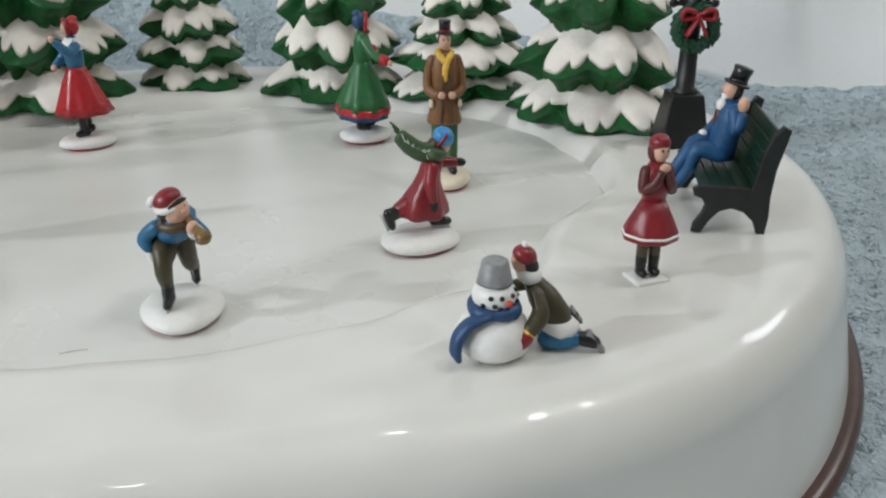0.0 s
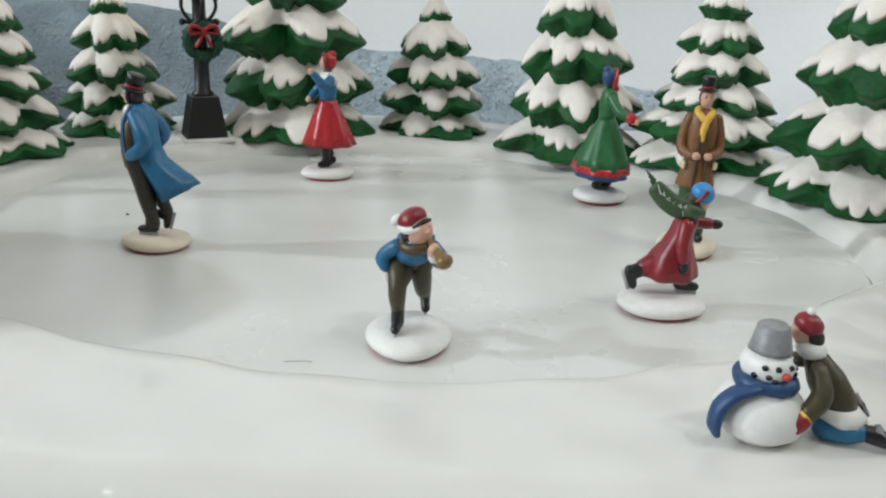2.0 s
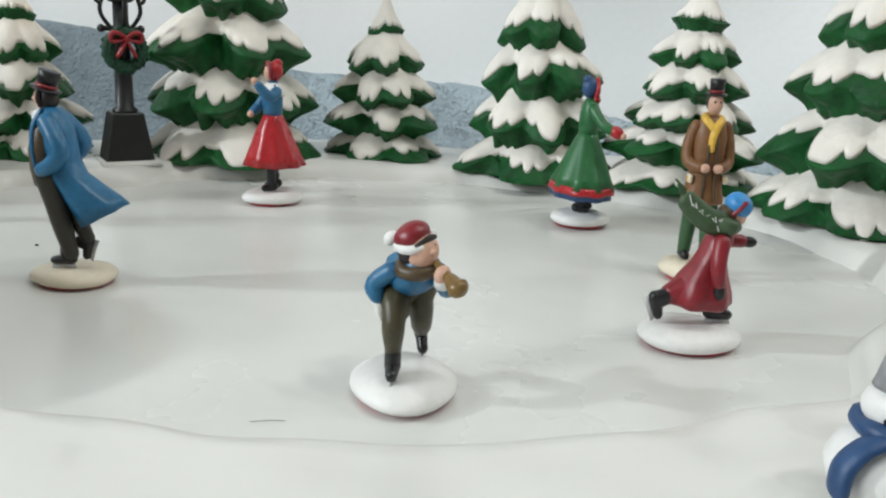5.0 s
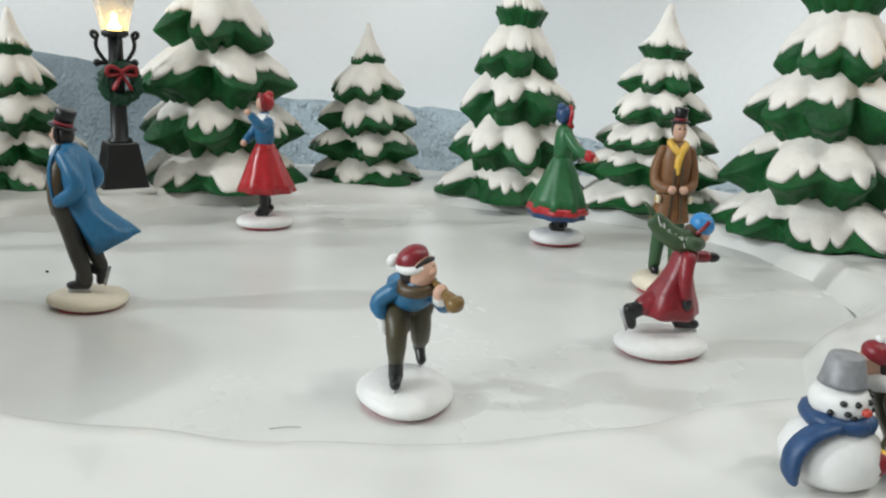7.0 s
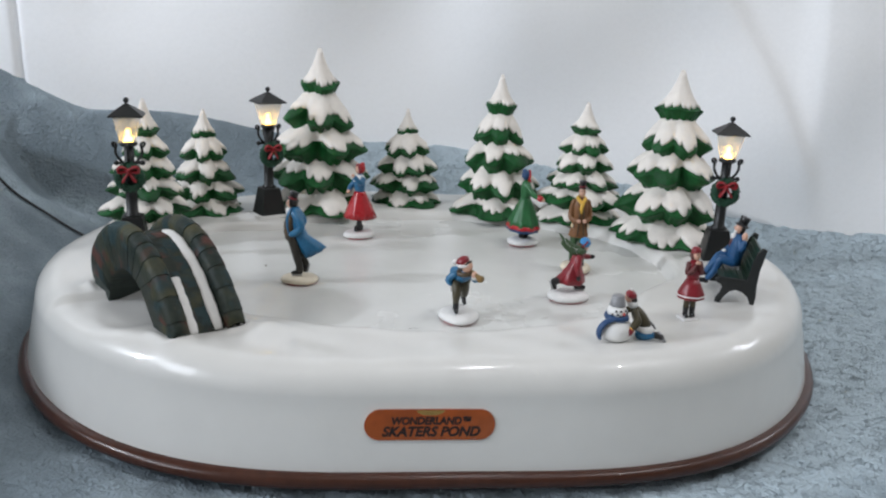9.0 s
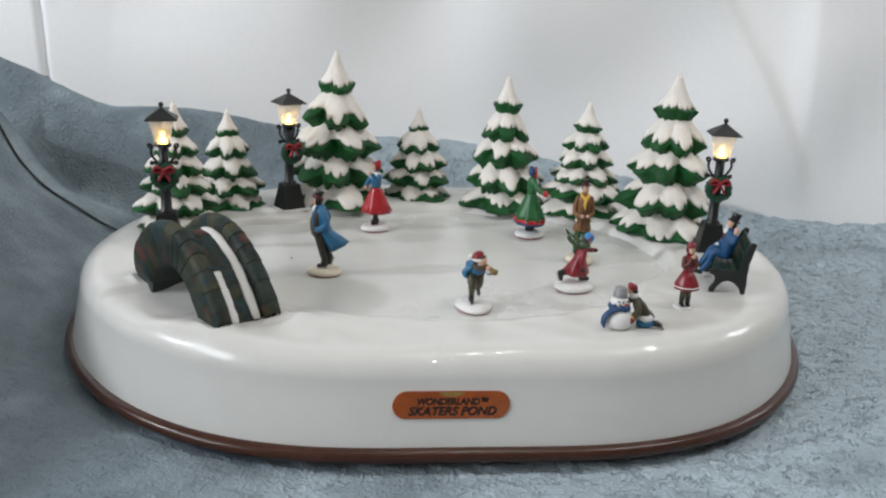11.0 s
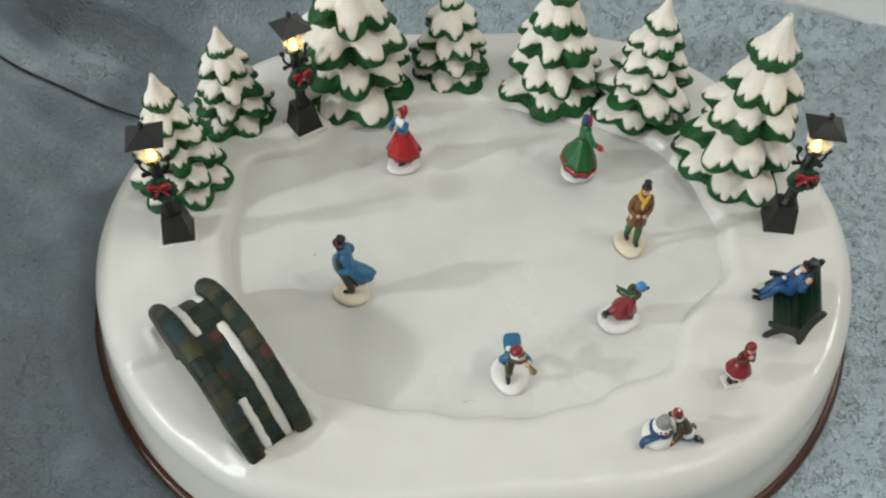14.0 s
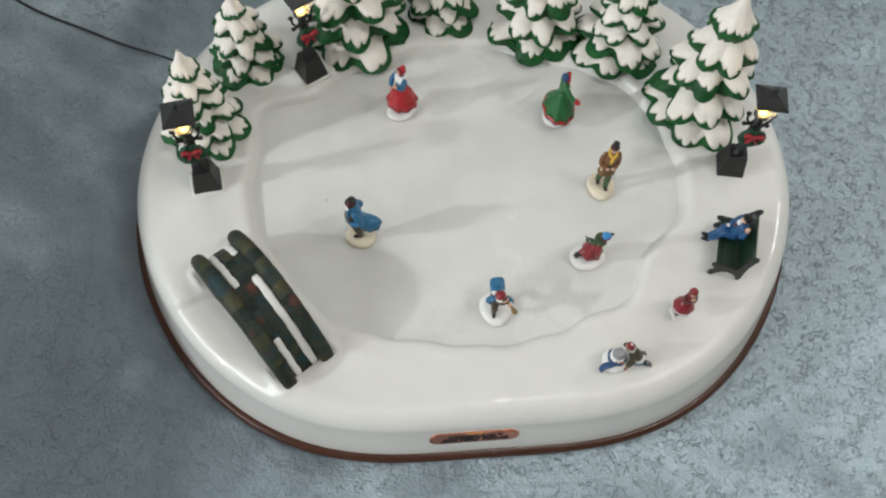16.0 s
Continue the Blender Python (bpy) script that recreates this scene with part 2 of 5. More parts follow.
def part(name, bm, mats, parent=None, label="", smooth=True):
    ob = new(name, finish(name, bm, mats, smooth))
    if parent is not None:
        ob.parent = parent
    if label:
        tagged(ob, label)
    return ob


def thing(name, m, label, category, group="", kind=""):
    ob = new(name)
    ob.empty_display_size = 0.01
    ob.matrix_world = m
    return tagged(ob, label, category, group, kind)


def grid_mesh(name, pts, wrap, mats, smooth=True):
    """A mesh from a numpy array of points, rows x columns x 3; wrap closes each row."""
    r, c, _ = pts.shape
    idx = np.arange(r * c).reshape(r, c)
    nxt = np.roll(idx, -1, axis=1) if wrap else None
    if wrap:
        f = np.stack([idx[:-1], nxt[:-1], nxt[1:], idx[1:]], -1).reshape(-1, 4)
    else:
        f = np.stack([idx[:-1, :-1], idx[:-1, 1:], idx[1:, 1:], idx[1:, :-1]], -1).reshape(-1, 4)
    me = bpy.data.meshes.new(name)
    me.from_pydata(pts.reshape(-1, 3).tolist(), [], f.tolist())
    for m in mats if isinstance(mats, (list, tuple)) else [mats]:
        me.materials.append(m)
    me.polygons.foreach_set("use_smooth", [smooth] * len(me.polygons))
    me.update()
    return me


def ring_skin(bm, rings, mi=0, cap=True, flat_ends=False):
    """Skins rings of equal numbers of points."""
    vs = [[bm.verts.new(p) for p in ring] for ring in rings]
    n = len(vs[0])
    for a, b in zip(vs, vs[1:]):
        for i in range(n):
            f = bm.faces.new((a[i], a[(i + 1) % n], b[(i + 1) % n], b[i]))
            f.material_index = mi
    if cap:
        for ring in (vs[0][::-1], vs[-1]):
            f = bm.faces.new(ring)
            f.material_index = mi
            f.tag = flat_ends
            if flat_ends:
                for e in f.edges:
                    e.smooth = False


def loft(bm, rings, mi=0, seg=20, fold=0, amp=0.0, turn=0.0):
    """Ellipse rings (x, y, z, rx, ry) up the z axis; folds deepen towards the first ring."""
    out = []
    last = max(1, len(rings) - 1)
    for k, (x, y, z, rx, ry) in enumerate(rings):
        deep = amp * (1 - k / last)
        ring = []
        for i in range(seg):
            a = 2 * math.pi * i / seg
            q = 1 + deep * math.cos(fold * a + turn)
            ring.append(Vector((x + rx * q * math.cos(a), y + ry * q * math.sin(a), z)))
        out.append(ring)
    ring_skin(bm, out, mi)


def tube(bm, pts, radii, mi=0, seg=10, flat=1.0):
    """A round (or flattened) tube along points, with rounded ends."""
    pts = [Vector(p) for p in pts]
    if not isinstance(radii, (list, tuple)):
        radii = [radii] * len(pts)
    if 3 <= len(pts) <= 12:
        # a smooth curve through the points
        way, wide = [], []
        for i in range(len(pts) - 1):
            a, b, c, d = pts[max(i - 1, 0)], pts[i], pts[i + 1], pts[min(i + 2, len(pts) - 1)]
            for k in range(4):
                t = k / 4
                way.append(0.5 * (2 * b + (c - a) * t + (2 * a - 5 * b + 4 * c - d) * t * t + (3 * b - a - 3 * c + d) * t ** 3))
                h = t * t * (3 - 2 * t)
                wide.append(radii[i] * (1 - h) + radii[i + 1] * h)
        pts, radii = way + [pts[-1]], wide + [radii[-1]]
    rings = []
    side = None
    count = len(pts)
    stations = []
    for k, p in enumerate(pts):
        d = (pts[min(k + 1, count - 1)] - pts[max(k - 1, 0)]).normalized()
        if k == 0:
            stations += [(p - d * radii[0] * 0.85, d, radii[0] * 0.45), (p - d * radii[0] * 0.5, d, radii[0] * 0.82)]
        stations.append((p, d, radii[k]))
        if k == count - 1:
            stations += [(p + d * radii[k] * 0.5, d, radii[k] * 0.82), (p + d * radii[k] * 0.85, d, radii[k] * 0.45)]
    for p, d, r in stations:
        if side is None:
            side = d.cross(Vector((0, 0, 1)))
            if side.length < 0.1:
                side = Vector((0, 1, 0))
        side = (side - d * side.dot(d)).normalized()
        up = side.cross(d).normalized()
        rings.append([p + side * (r * math.cos(2 * math.pi * i / seg)) + up * (r * flat * math.sin(2 * math.pi * i / seg)) for i in range(seg)])
    ring_skin(bm, rings, mi)


def blob(bm, c, r, mi=0, seg=14, rows=9, rot=None):
    c = Vector(c)
    rings = []
    for k in range(rows):
        e = -math.pi / 2 + math.pi * (k + 0.5) / rows
        ring = []
        for i in range(seg):
            a = 2 * math.pi * i / seg
            v = Vector((r[0] * math.cos(e) * math.cos(a), r[1] * math.cos(e) * math.sin(a), r[2] * math.sin(e) / math.sin(math.pi / 2 - math.pi / (2 * rows))))
            if rot is not None:
                v = rot @ v
            ring.append(c + v)
        rings.append(ring)
    ring_skin(bm, rings, mi)


def box(bm, lo, hi, mi=0, bevel=0.0):
    made = bmesh.ops.create_cube(bm, size=1.0)
    lo, hi = Vector(lo), Vector(hi)
    for v in made["verts"]:
        v.co = Vector([(lo[i] + hi[i]) / 2 + v.co[i] * (hi[i] - lo[i]) for i in range(3)])
    faces = {f for v in made["verts"] for f in v.link_faces}
    for f in faces:
        f.material_index = mi
    if bevel:
        edges = list({e for f in faces for e in f.edges})
        bmesh.ops.bevel(bm, geom=edges, offset=bevel, segments=2, profile=0.5, affect="EDGES")


def hull(bm, lower, upper, mi=0):
    """A closed block between two equal polygons."""
    ring_skin(bm, [[Vector(p) for p in lower], [Vector(p) for p in upper]], mi)


def smooth_step(a, b, x):
    t = np.clip((x - a) / (b - a), 0, 1)
    return t * t * (3 - 2 * t)


# ---------------------------------------------------------------- the pond's plan
CX, CY, PA, PB, PT = 0.043, 0.003, 0.2500, 0.2042, 0.1587
ICE_Z, SNOW_Z = 0.049, 0.0545


def outline(theta):
    """Radius of the base's outer edge from its centre."""
    a = 2 * (theta - PT)
    return 0.23057 + 0.02183 * np.cos(a) - 0.00439 * np.cos(2 * a) + 0.00174 * np.cos(3 * a)


def shore(theta):
    """Radius of the ice's edge from the base's centre."""
    ix, iy, ia, ib = 0.044 - CX, -0.0135 - CY, 0.153, 0.1215
    d = np.stack([np.cos(theta), np.sin(theta)])
    A = (d[0] / ia) ** 2 + (d[1] / ib) ** 2
    B = -(d[0] * ix / ia ** 2 + d[1] * iy / ib ** 2)
    C = (ix / ia) ** 2 + (iy / ib) ** 2 - 1
    r = (-B + np.sqrt(B * B - A * C)) / A
    deg = np.degrees(theta) % 360

    def bump(at, wide):
        d = (deg - at + 180) % 360 - 180
        return np.exp(-((d / wide) ** 2))
    r *= 1 - 0.10 * bump(158, 9) + 0.035 * bump(170, 7) - 0.085 * bump(333, 9) + 0.035 * bump(38, 16) + 0.02 * bump(352, 6) - 0.03 * bump(311, 8)
    r *= 1 + 0.062 * bump(28, 15) - 0.080 * bump(132, 12) - 0.025 * bump(100, 16) + 0.055 * bump(168, 6) + 0.055 * bump(235, 13) - 0.022 * bump(290, 18) - 0.028 * bump(342, 14)
    r += 0.0012 * np.sin(theta * 9 + 0.7) + 0.0008 * np.sin(theta * 23)
    return r


def snow_height(x, y):
    """The top of the snow round the ice."""
    z = SNOW_Z + 0.0007 * np.sin(31 * x + 12 * y) + 0.0006 * np.sin(57 * y - 23 * x + 1.0)
    z = z + 0.00026 * np.sin(190 * x + 80 * y) * np.sin(160 * y - 55 * x)
    z = z + 0.0018 * smooth_step(0.08, 0.18, x)
    # small drifts at the feet of the bridge
    for ax, ay, amp, rad in ((-0.022, -0.1480, 0.0026, 0.0075), (-0.010, -0.1490, 0.0016, 0.009), (-0.1385, -0.0640, 0.0022, 0.018), (-0.052, -0.1850, 0.0020, 0.016)):
        z = z + amp * np.exp(-((x - ax) ** 2 + (y - ay) ** 2) / rad ** 2)
    # stream bed that passes under the footbridge to the rim, with a crisp bank on one side
    a, b = (x + 0.1180) * 0.702 - (y + 0.0904) * 0.712, (x + 0.1180) * 0.712 + (y + 0.0904) * 0.702
    m = (x + 0.109) * 0.43 - (y + 0.111) * 0.902
    z = z - 0.0042 * smooth_step(-0.0015, 0.0025, m) * smooth_step(0.062, 0.040, m) * smooth_step(0.012, -0.004, b)
    # raised seats of snow round the bridge's two ends
    d = np.hypot(np.maximum(0, np.maximum(-a, a - 0.101)), np.maximum(0, np.abs(b) - 0.0192))
    z = z + 0.0019 * np.exp(-((d - 0.0028) / 0.0026) ** 2) * (smooth_step(0.080, 0.092, a) * smooth_step(0.005, 0.012, np.abs(b)) + smooth_step(0.016, 0.004, a))
    # soft mounds along the back
    z = z + 0.002 * np.exp(-(((x + 0.082) / 0.03) ** 2 + ((y - 0.068) / 0.03) ** 2))
    return z


# ---------------------------------------------------------------- room shell
def slab(name, lo, hi, mat):
    bm = bmesh.new()
    box(bm, lo, hi)
    ob = part(name, bm, mat, smooth=False)
    return tagged(ob, kind="structure")


tagged(slab("floor", (-2.4, -2.6, -0.08), (2.6, 1.2, -0.010), M_FLOOR), "plain dark floor under the towel", "floor")
tagged(slab("wall_north", (-2.4, 1.2, -0.08), (2.6, 1.3, 2.4), M_WALL), "plain painted wall behind the white sheet", "wall")
tagged(slab("wall_south", (-2.4, -2.7, -0.08), (2.6, -2.6, 2.4), M_WALL), "plain painted wall", "wall")
tagged(slab("wall_west", (-2.5, -2.7, -0.08), (-2.4, 1.3, 2.4), M_WALL), "plain painted wall", "wall")
tagged(slab("wall_east", (2.6, -2.7, -0.08), (2.7, 1.3, 2.4), M_WALL), "plain painted wall", "wall")
tagged(slab("ceiling", (-2.5, -2.7, 2.4), (2.7, 1.3, 2.5), M_WALL), "plain painted ceiling", "ceiling")


# ---------------------------------------------------------------- towel and sheet
def ridge_y(x):
    return 0.205 + 0.09 * smooth_step(-0.36, 0.2, x)


def ridge_z(x):
    z = np.interp(x, [-0.9, -0.55, -0.40, -0.365, -0.334, -0.31, -0.292, -0.237, -0.16, 0.035, 0.13, 0.20, 0.33, 0.39, 0.43, 0.50, 0.62, 1.0],
                  [0.17, 0.165, 0.150, 0.140, 0.127, 0.116, 0.108, 0.102, 0.093, 0.078, 0.068, 0.055, 0.034, 0.017, 0.009, 0.022, 0.06, 0.08])
    return z


def towel_height(X, Y):
    ry, rz = ridge_y(X), ridge_z(X)
    Z = rz * smooth_step(-0.085, 0.012, Y - ry) ** 1.2 + 0.03 * smooth_step(0.0, 0.05, Y - ry) * smooth_step(0.1, 0.25, X)
    # bank that climbs along the left
    rise = np.interp(X, [-0.8, -0.5, -0.39, -0.365, -0.345, -0.331, -0.317, -0.299, -0.275, -0.245, -0.222, -0.20], [0.165, 0.15, 0.142, 0.136, 0.124, 0.100, 0.073, 0.050, 0.034, 0.019, 0.008, 0.0])
    # it dips before the ridge at the back
    dip = 1 - 0.30 * np.exp(-((Y - 0.165) / 0.028) ** 2)
    Z = np.maximum(Z, rise * (0.75 + 0.25 * smooth_step(-0.30, 0.08, Y)) * dip)
    # added unseen height at the front left, keeps window and fill light off the towel
    Z = Z + 0.11 * smooth_step(-0.36, -0.46, X) * smooth_step(0.12, -0.06, Y)
    # slow undulation away from the base
    far = smooth_step(0.9, 1.6, np.hypot((X - CX) / PA, (Y - CY) / PB))
    Z = Z + far * (0.004 * np.sin(14 * X + 5 * Y) * np.sin(11 * Y - 4 * X + 0.6) + 0.0035 * np.sin(31 * X - 19 * Y))
    Z = Z + far * 0.012 * np.exp(-(((X - 0.40) * 0.75 + (Y + 0.02) * 0.66) / 0.02) ** 2) * smooth_step(0.3, 0.5, X)
    # it is pressed down round the base
    near = 1 - smooth_step(0.98, 1.22, np.hypot((X - CX) / PA, (Y - CY) / PB))
    Z = Z - 0.0040 * near * smooth_step(0.02, -0.06, Y - 0.25 * (X - CX))
    # soft creases towards the front right corner
    for cx, amp, wide in ((0.318, 0.0035, 0.010), (0.350, 0.0060, 0.014)):
        Z = Z + far * amp * np.exp(-(((X - cx) - 0.50 * (Y + 0.16)) / wide) ** 2) * smooth_step(0.10, -0.05, Y)
    return np.maximum(Z, -0.006)


def towel():
    xs, ys = np.linspace(-0.75, 0.85, 900), np.linspace(-0.45, 0.42, 500)
    X, Y = np.meshgrid(xs, ys)
    nap = np.zeros(X.size)
    for k, (px, py) in enumerate(np.stack([X.ravel(), Y.ravel()], 1)):
        a = noise.noise((px * 120, py * 150, 0.3))
        b = noise.noise((px * 330, py * 360, 4.0))
        e = noise.noise((px * 62 + a * 0.7, py * 75 + b * 0.5, 9.0))
        nap[k] = a * 0.0013 + b * 0.0007 + e * 0.0012 - 0.0014 * max(0.0, 1 - abs(e) / 0.075) * (0.5 + b)
    Z = towel_height(X, Y) - 0.0015 + nap.reshape(X.shape) * (0.35 + 0.75 * smooth_step(-0.25, 0.20, X))
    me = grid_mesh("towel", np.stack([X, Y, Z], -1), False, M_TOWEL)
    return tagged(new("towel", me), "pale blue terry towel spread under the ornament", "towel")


towel()


def sheet():
    xs, hs = np.linspace(-1.25, 0.92, 900), np.linspace(0, 1, 130)
    X, T = np.meshgrid(xs, hs)
    base = ridge_z(X) - 0.02 * smooth_step(0.15, 0.0, X) - 0.03 * smooth_step(-0.2, -0.5, X) - 0.012 * smooth_step(0.0, 0.2, X)
    Y = ridge_y(X) + 0.016 - 0.026 * smooth_step(0.02, 0.3, X) + 0.10 * T
    Z = base + (0.95 - base) * T
    calm = smooth_step(-0.44, -0.22, X)
    fold = 0.016 * np.sin(9 * X + 2.5 * Z + 0.8) * smooth_step(0, 0.25, T) * calm
    # a slanting fold with a sharp edge, and an upright one beyond it
    D = X - 0.291 - 0.62 * (0.227 - Z) + 0.9 * (Z - 0.20) ** 2
    fold = fold + 0.015 * np.where(D < 0, np.exp(-(D / 0.06) ** 2), np.exp(-(D / 0.015) ** 2)) * smooth_step(0.0, 0.12, Z) * smooth_step(0.7, 0.35, Z)
    D = X - 0.388
    fold = fold + 0.013 * np.where(D > 0, np.exp(-(D / 0.07) ** 2), np.exp(-(D / 0.017) ** 2)) * smooth_step(0.03, 0.20, Z)
    fold = fold + 0.018 * np.exp(-((X - 0.62 - 0.2 * (0.35 - Z)) / 0.03) ** 2)
    # a narrow pleat towards the left end
    D = X + 0.359 - 0.10 * (0.2 - Z)
    fold = fold - 0.006 * np.exp(-(D / 0.0030) ** 2)
    fold = fold + 0.013 * np.sin(23 * X - 8 * Z) * np.sin(7 * Z + 3 * X) * smooth_step(0, 0.2, T) * calm
    fold = fold + 0.020 * np.exp(-((X - 0.10 + 0.10 * Z) / 0.05) ** 2) * smooth_step(0.1, 0.3, Z) - 0.014 * np.exp(-((X + 0.18 - 0.15 * Z) / 0.06) ** 2) * smooth_step(0.1, 0.3, Z)
    Y = Y - fold
    me = grid_mesh("white_sheet", np.stack([X, Y, Z], -1), False, M_SHEET)
    ob = new("white_sheet", me)
    mod = ob.modifiers.new("thickness", "SOLIDIFY")
    mod.thickness = 0.003
    return tagged(ob, "white cotton sheet hung in soft folds behind the ornament", "sheet")


sheet()


def cable():
    bm = bmesh.new()
    way = [(-0.175, 0.092), (-0.212, 0.105), (-0.245, 0.107), (-0.275, 0.107), (-0.299, 0.105), (-0.317, 0.103), (-0.331, 0.105), (-0.345, 0.108), (-0.37, 0.113), (-0.42, 0.125), (-0.50, 0.14)]
    pts = [(x, y, max(0.010 if x > -0.23 else 0.0, float(towel_height(np.array(x), np.array(y))) + 0.0011)) for x, y in way]
    fine = []
    for a, b, c, d in zip(pts[:1] + pts[:-2], pts[:-1], pts[1:], pts[2:] + pts[-1:]):
        for k in range(4):
            t = k / 4
            fine.append([0.5 * (2 * b[i] + (c[i] - a[i]) * t + (2 * a[i] - 5 * b[i] + 4 * c[i] - d[i]) * t * t + (3 * b[i] - a[i] - 3 * c[i] + d[i]) * t ** 3) for i in range(3)])
    tube(bm, fine, 0.0010, 0, 8)
    return tagged(part("power_cable", bm, M_CABLE), "thin black power cable running off over the towel", "cable")


cable()

# ---------------------------------------------------------------- the pond base
pond = thing("skating_pond_base", pose(0, 0, 0), "glossy white oval base with ice pond and brown rim", "ornament base")


def pond_parts():
    th = np.linspace(0, 2 * math.pi, 720, endpoint=False)
    ro, ri = outline(th), shore(th)
    cs, sn = np.cos(th), np.sin(th)
    rows = []

    def ring(r, z):
        x, y = CX + r * cs, CY + r * sn
        rows.append(np.stack([x, y, z(x, y) if callable(z) else np.full_like(x, z)], -1))
    top = ro - 0.0270
    lip = np.array([0.0, 0.0008, 0.002, 0.0035, 0.0055, 0.008, 0.011, 0.015])
    lipz = [-0.0075, -0.0062, -0.0042, -0.0018, -0.0004, 0.0004, 0.0003, 0.0]
    for d, z in zip(lip, lipz):
        dd = d * np.minimum(1.0, (top - ri) / 0.03)
        ring(ri + dd, lambda x, y, z=z: np.maximum(snow_height(x, y) + z, ICE_Z - 0.002))
    span = top - ri - 0.015 * np.minimum(1.0, (top - ri) / 0.03)
    for k in range(1, 41):
        t = k / 40
        ring(top - span * (1 - t), snow_height)
    zc, rad = SNOW_Z - 0.0155, 0.0155
    for k in range(1, 13):
        a = math.pi / 2 * k / 12
        bl = 1 - k / 12

        def zf(x, y, a=a, bl=bl):
            return zc + rad * math.sin(math.pi / 2 - a) + (snow_height(x, y) - SNOW_Z) * bl
        ring(ro - 0.0270 + rad * math.sin(a), zf)
    for z, ins in ((0.030, 0.0095), (0.020, 0.0076), (0.012, 0.0060), (0.0075, 0.0052), (0.002, 0.0048)):
        ring(ro - ins, z)
    ob = new("body", grid_mesh("body", np.array(rows), True, M_BODY))
    ob.parent = pond
    # ice sheet
    rows = []
    for t in np.linspace(0.02, 1.0, 26):
        r = (ri + 0.004) * t
        x, y = CX + r * cs, CY + r * sn
        rows.append(np.stack([x, y, ICE_Z + 0.00025 * np.sin(40 * x + 15 * y) * np.sin(33 * y)], -1))
    rows.insert(0, np.stack([np.full_like(cs, CX) + 0.0001 * cs, np.full_like(cs, CY) + 0.0001 * sn, np.full_like(cs, ICE_Z)], -1))
    ob = new("ice", grid_mesh("ice", np.array(rows), True, M_ICE))
    ob.parent = pond
    tagged(ob, "smooth greyish white ice sheet")
    # brown rim
    rows = []
    for ins, z in ((0.008, 0.0075), (0.0045, 0.0078), (0.0022, 0.0072), (0.0006, 0.0058), (0.0, 0.0040), (0.0006, 0.0018), (0.003, 0.0004), (0.012, 0.0)):
        r = ro - ins
        rows.append(np.stack([CX + r * cs, CY + r * sn, np.full_like(r, z)], -1))
    ob = new("rim", grid_mesh("rim", np.array(rows), True, M_RIM))
    ob.parent = pond
    tagged(ob, "glossy dark brown rim")


pond_parts()


def plaque():
    """The foil plate on the front wall with its two lines of lettering; it follows the wall's curve."""
    w, h = 0.029, 0.0069
    th = np.linspace(math.radians(-120), math.radians(-50), 200)

    def on_wall(x, y, out):
        wx, wz = 0.063 + x, 0.0292 + y * 0.99
        r = outline(th) - (0.0060 + (wz - 0.012) * 0.195)
        return Vector((wx, float(np.interp(wx, CX + r * np.cos(th), CY + r * np.sin(th))) - out, wz))
    cols = [-w * math.cos(math.pi * k / 56) for k in range(57)]
    bm = bmesh.new()
    face, back = [], []
    for x in cols:
        over = max(0.0, abs(x) - (w - h))
        half = max(0.0004, math.sqrt(max(0.0, h * h - over * over)))
        face.append([bm.verts.new(on_wall(x, half * q, 0.0006)) for q in (-1, -0.5, 0, 0.5, 1)])
        back.append([bm.verts.new(on_wall(x, half * q, -0.0006)) for q in (-1, 1)])
    for a, b, c, d in zip(face, face[1:], back, back[1:]):
        for k in range(4):
            bm.faces.new((a[k], b[k], b[k + 1], a[k + 1]))
        bm.faces.new((a[0], c[0], d[0], b[0]))
        bm.faces.new((a[4], b[4], d[1], c[1]))
    plate = part("plaque", bm, M_BRASS, pond, "copper foil plaque with dark lettering", smooth=False)
    arc = [(0.0062 * math.cos(a), 0.0066 - 0.0022 * math.sin(a)) for a in np.linspace(0, math.pi, 15)]
    bm = bmesh.new()
    ring_skin(bm, [[on_wall(x, y, out) for x, y in arc] for out in (0.0006, 0.0009)])
    part("emblem", bm, M_GOLD, plate, "small gold emblem", smooth=False)
    for text, size, y, wide, shear in (("WONDERLAND\u2122", 0.0046, 0.0004, 0.0352, 0.12), ("SKATERS POND", 0.0060, -0.0049, 0.0435, 0.25)):
        cu = bpy.data.curves.new("lettering", "FONT")
        cu.body, cu.size, cu.align_x, cu.extrude, cu.shear, cu.offset = text, size, "CENTER", 0.0001, shear, 0.00018
        tmp = new("lettering_source", cu)
        bpy.context.view_layer.update()
        me = bpy.data.meshes.new_from_object(tmp.evaluated_get(bpy.context.evaluated_depsgraph_get()))
        bpy.data.objects.remove(tmp)
        me.materials.clear()
        xs = [v.co.x for v in me.vertices]
        span = max(xs) - min(xs)
        me.materials.append(M_INK)
        for v in me.vertices:
            v.co = on_wall(0.0005 + v.co.x * wide / span, y + v.co.y, 0.0009 + v.co.z)
        ob = new("lettering", me)
        ob.parent = plate


plaque()


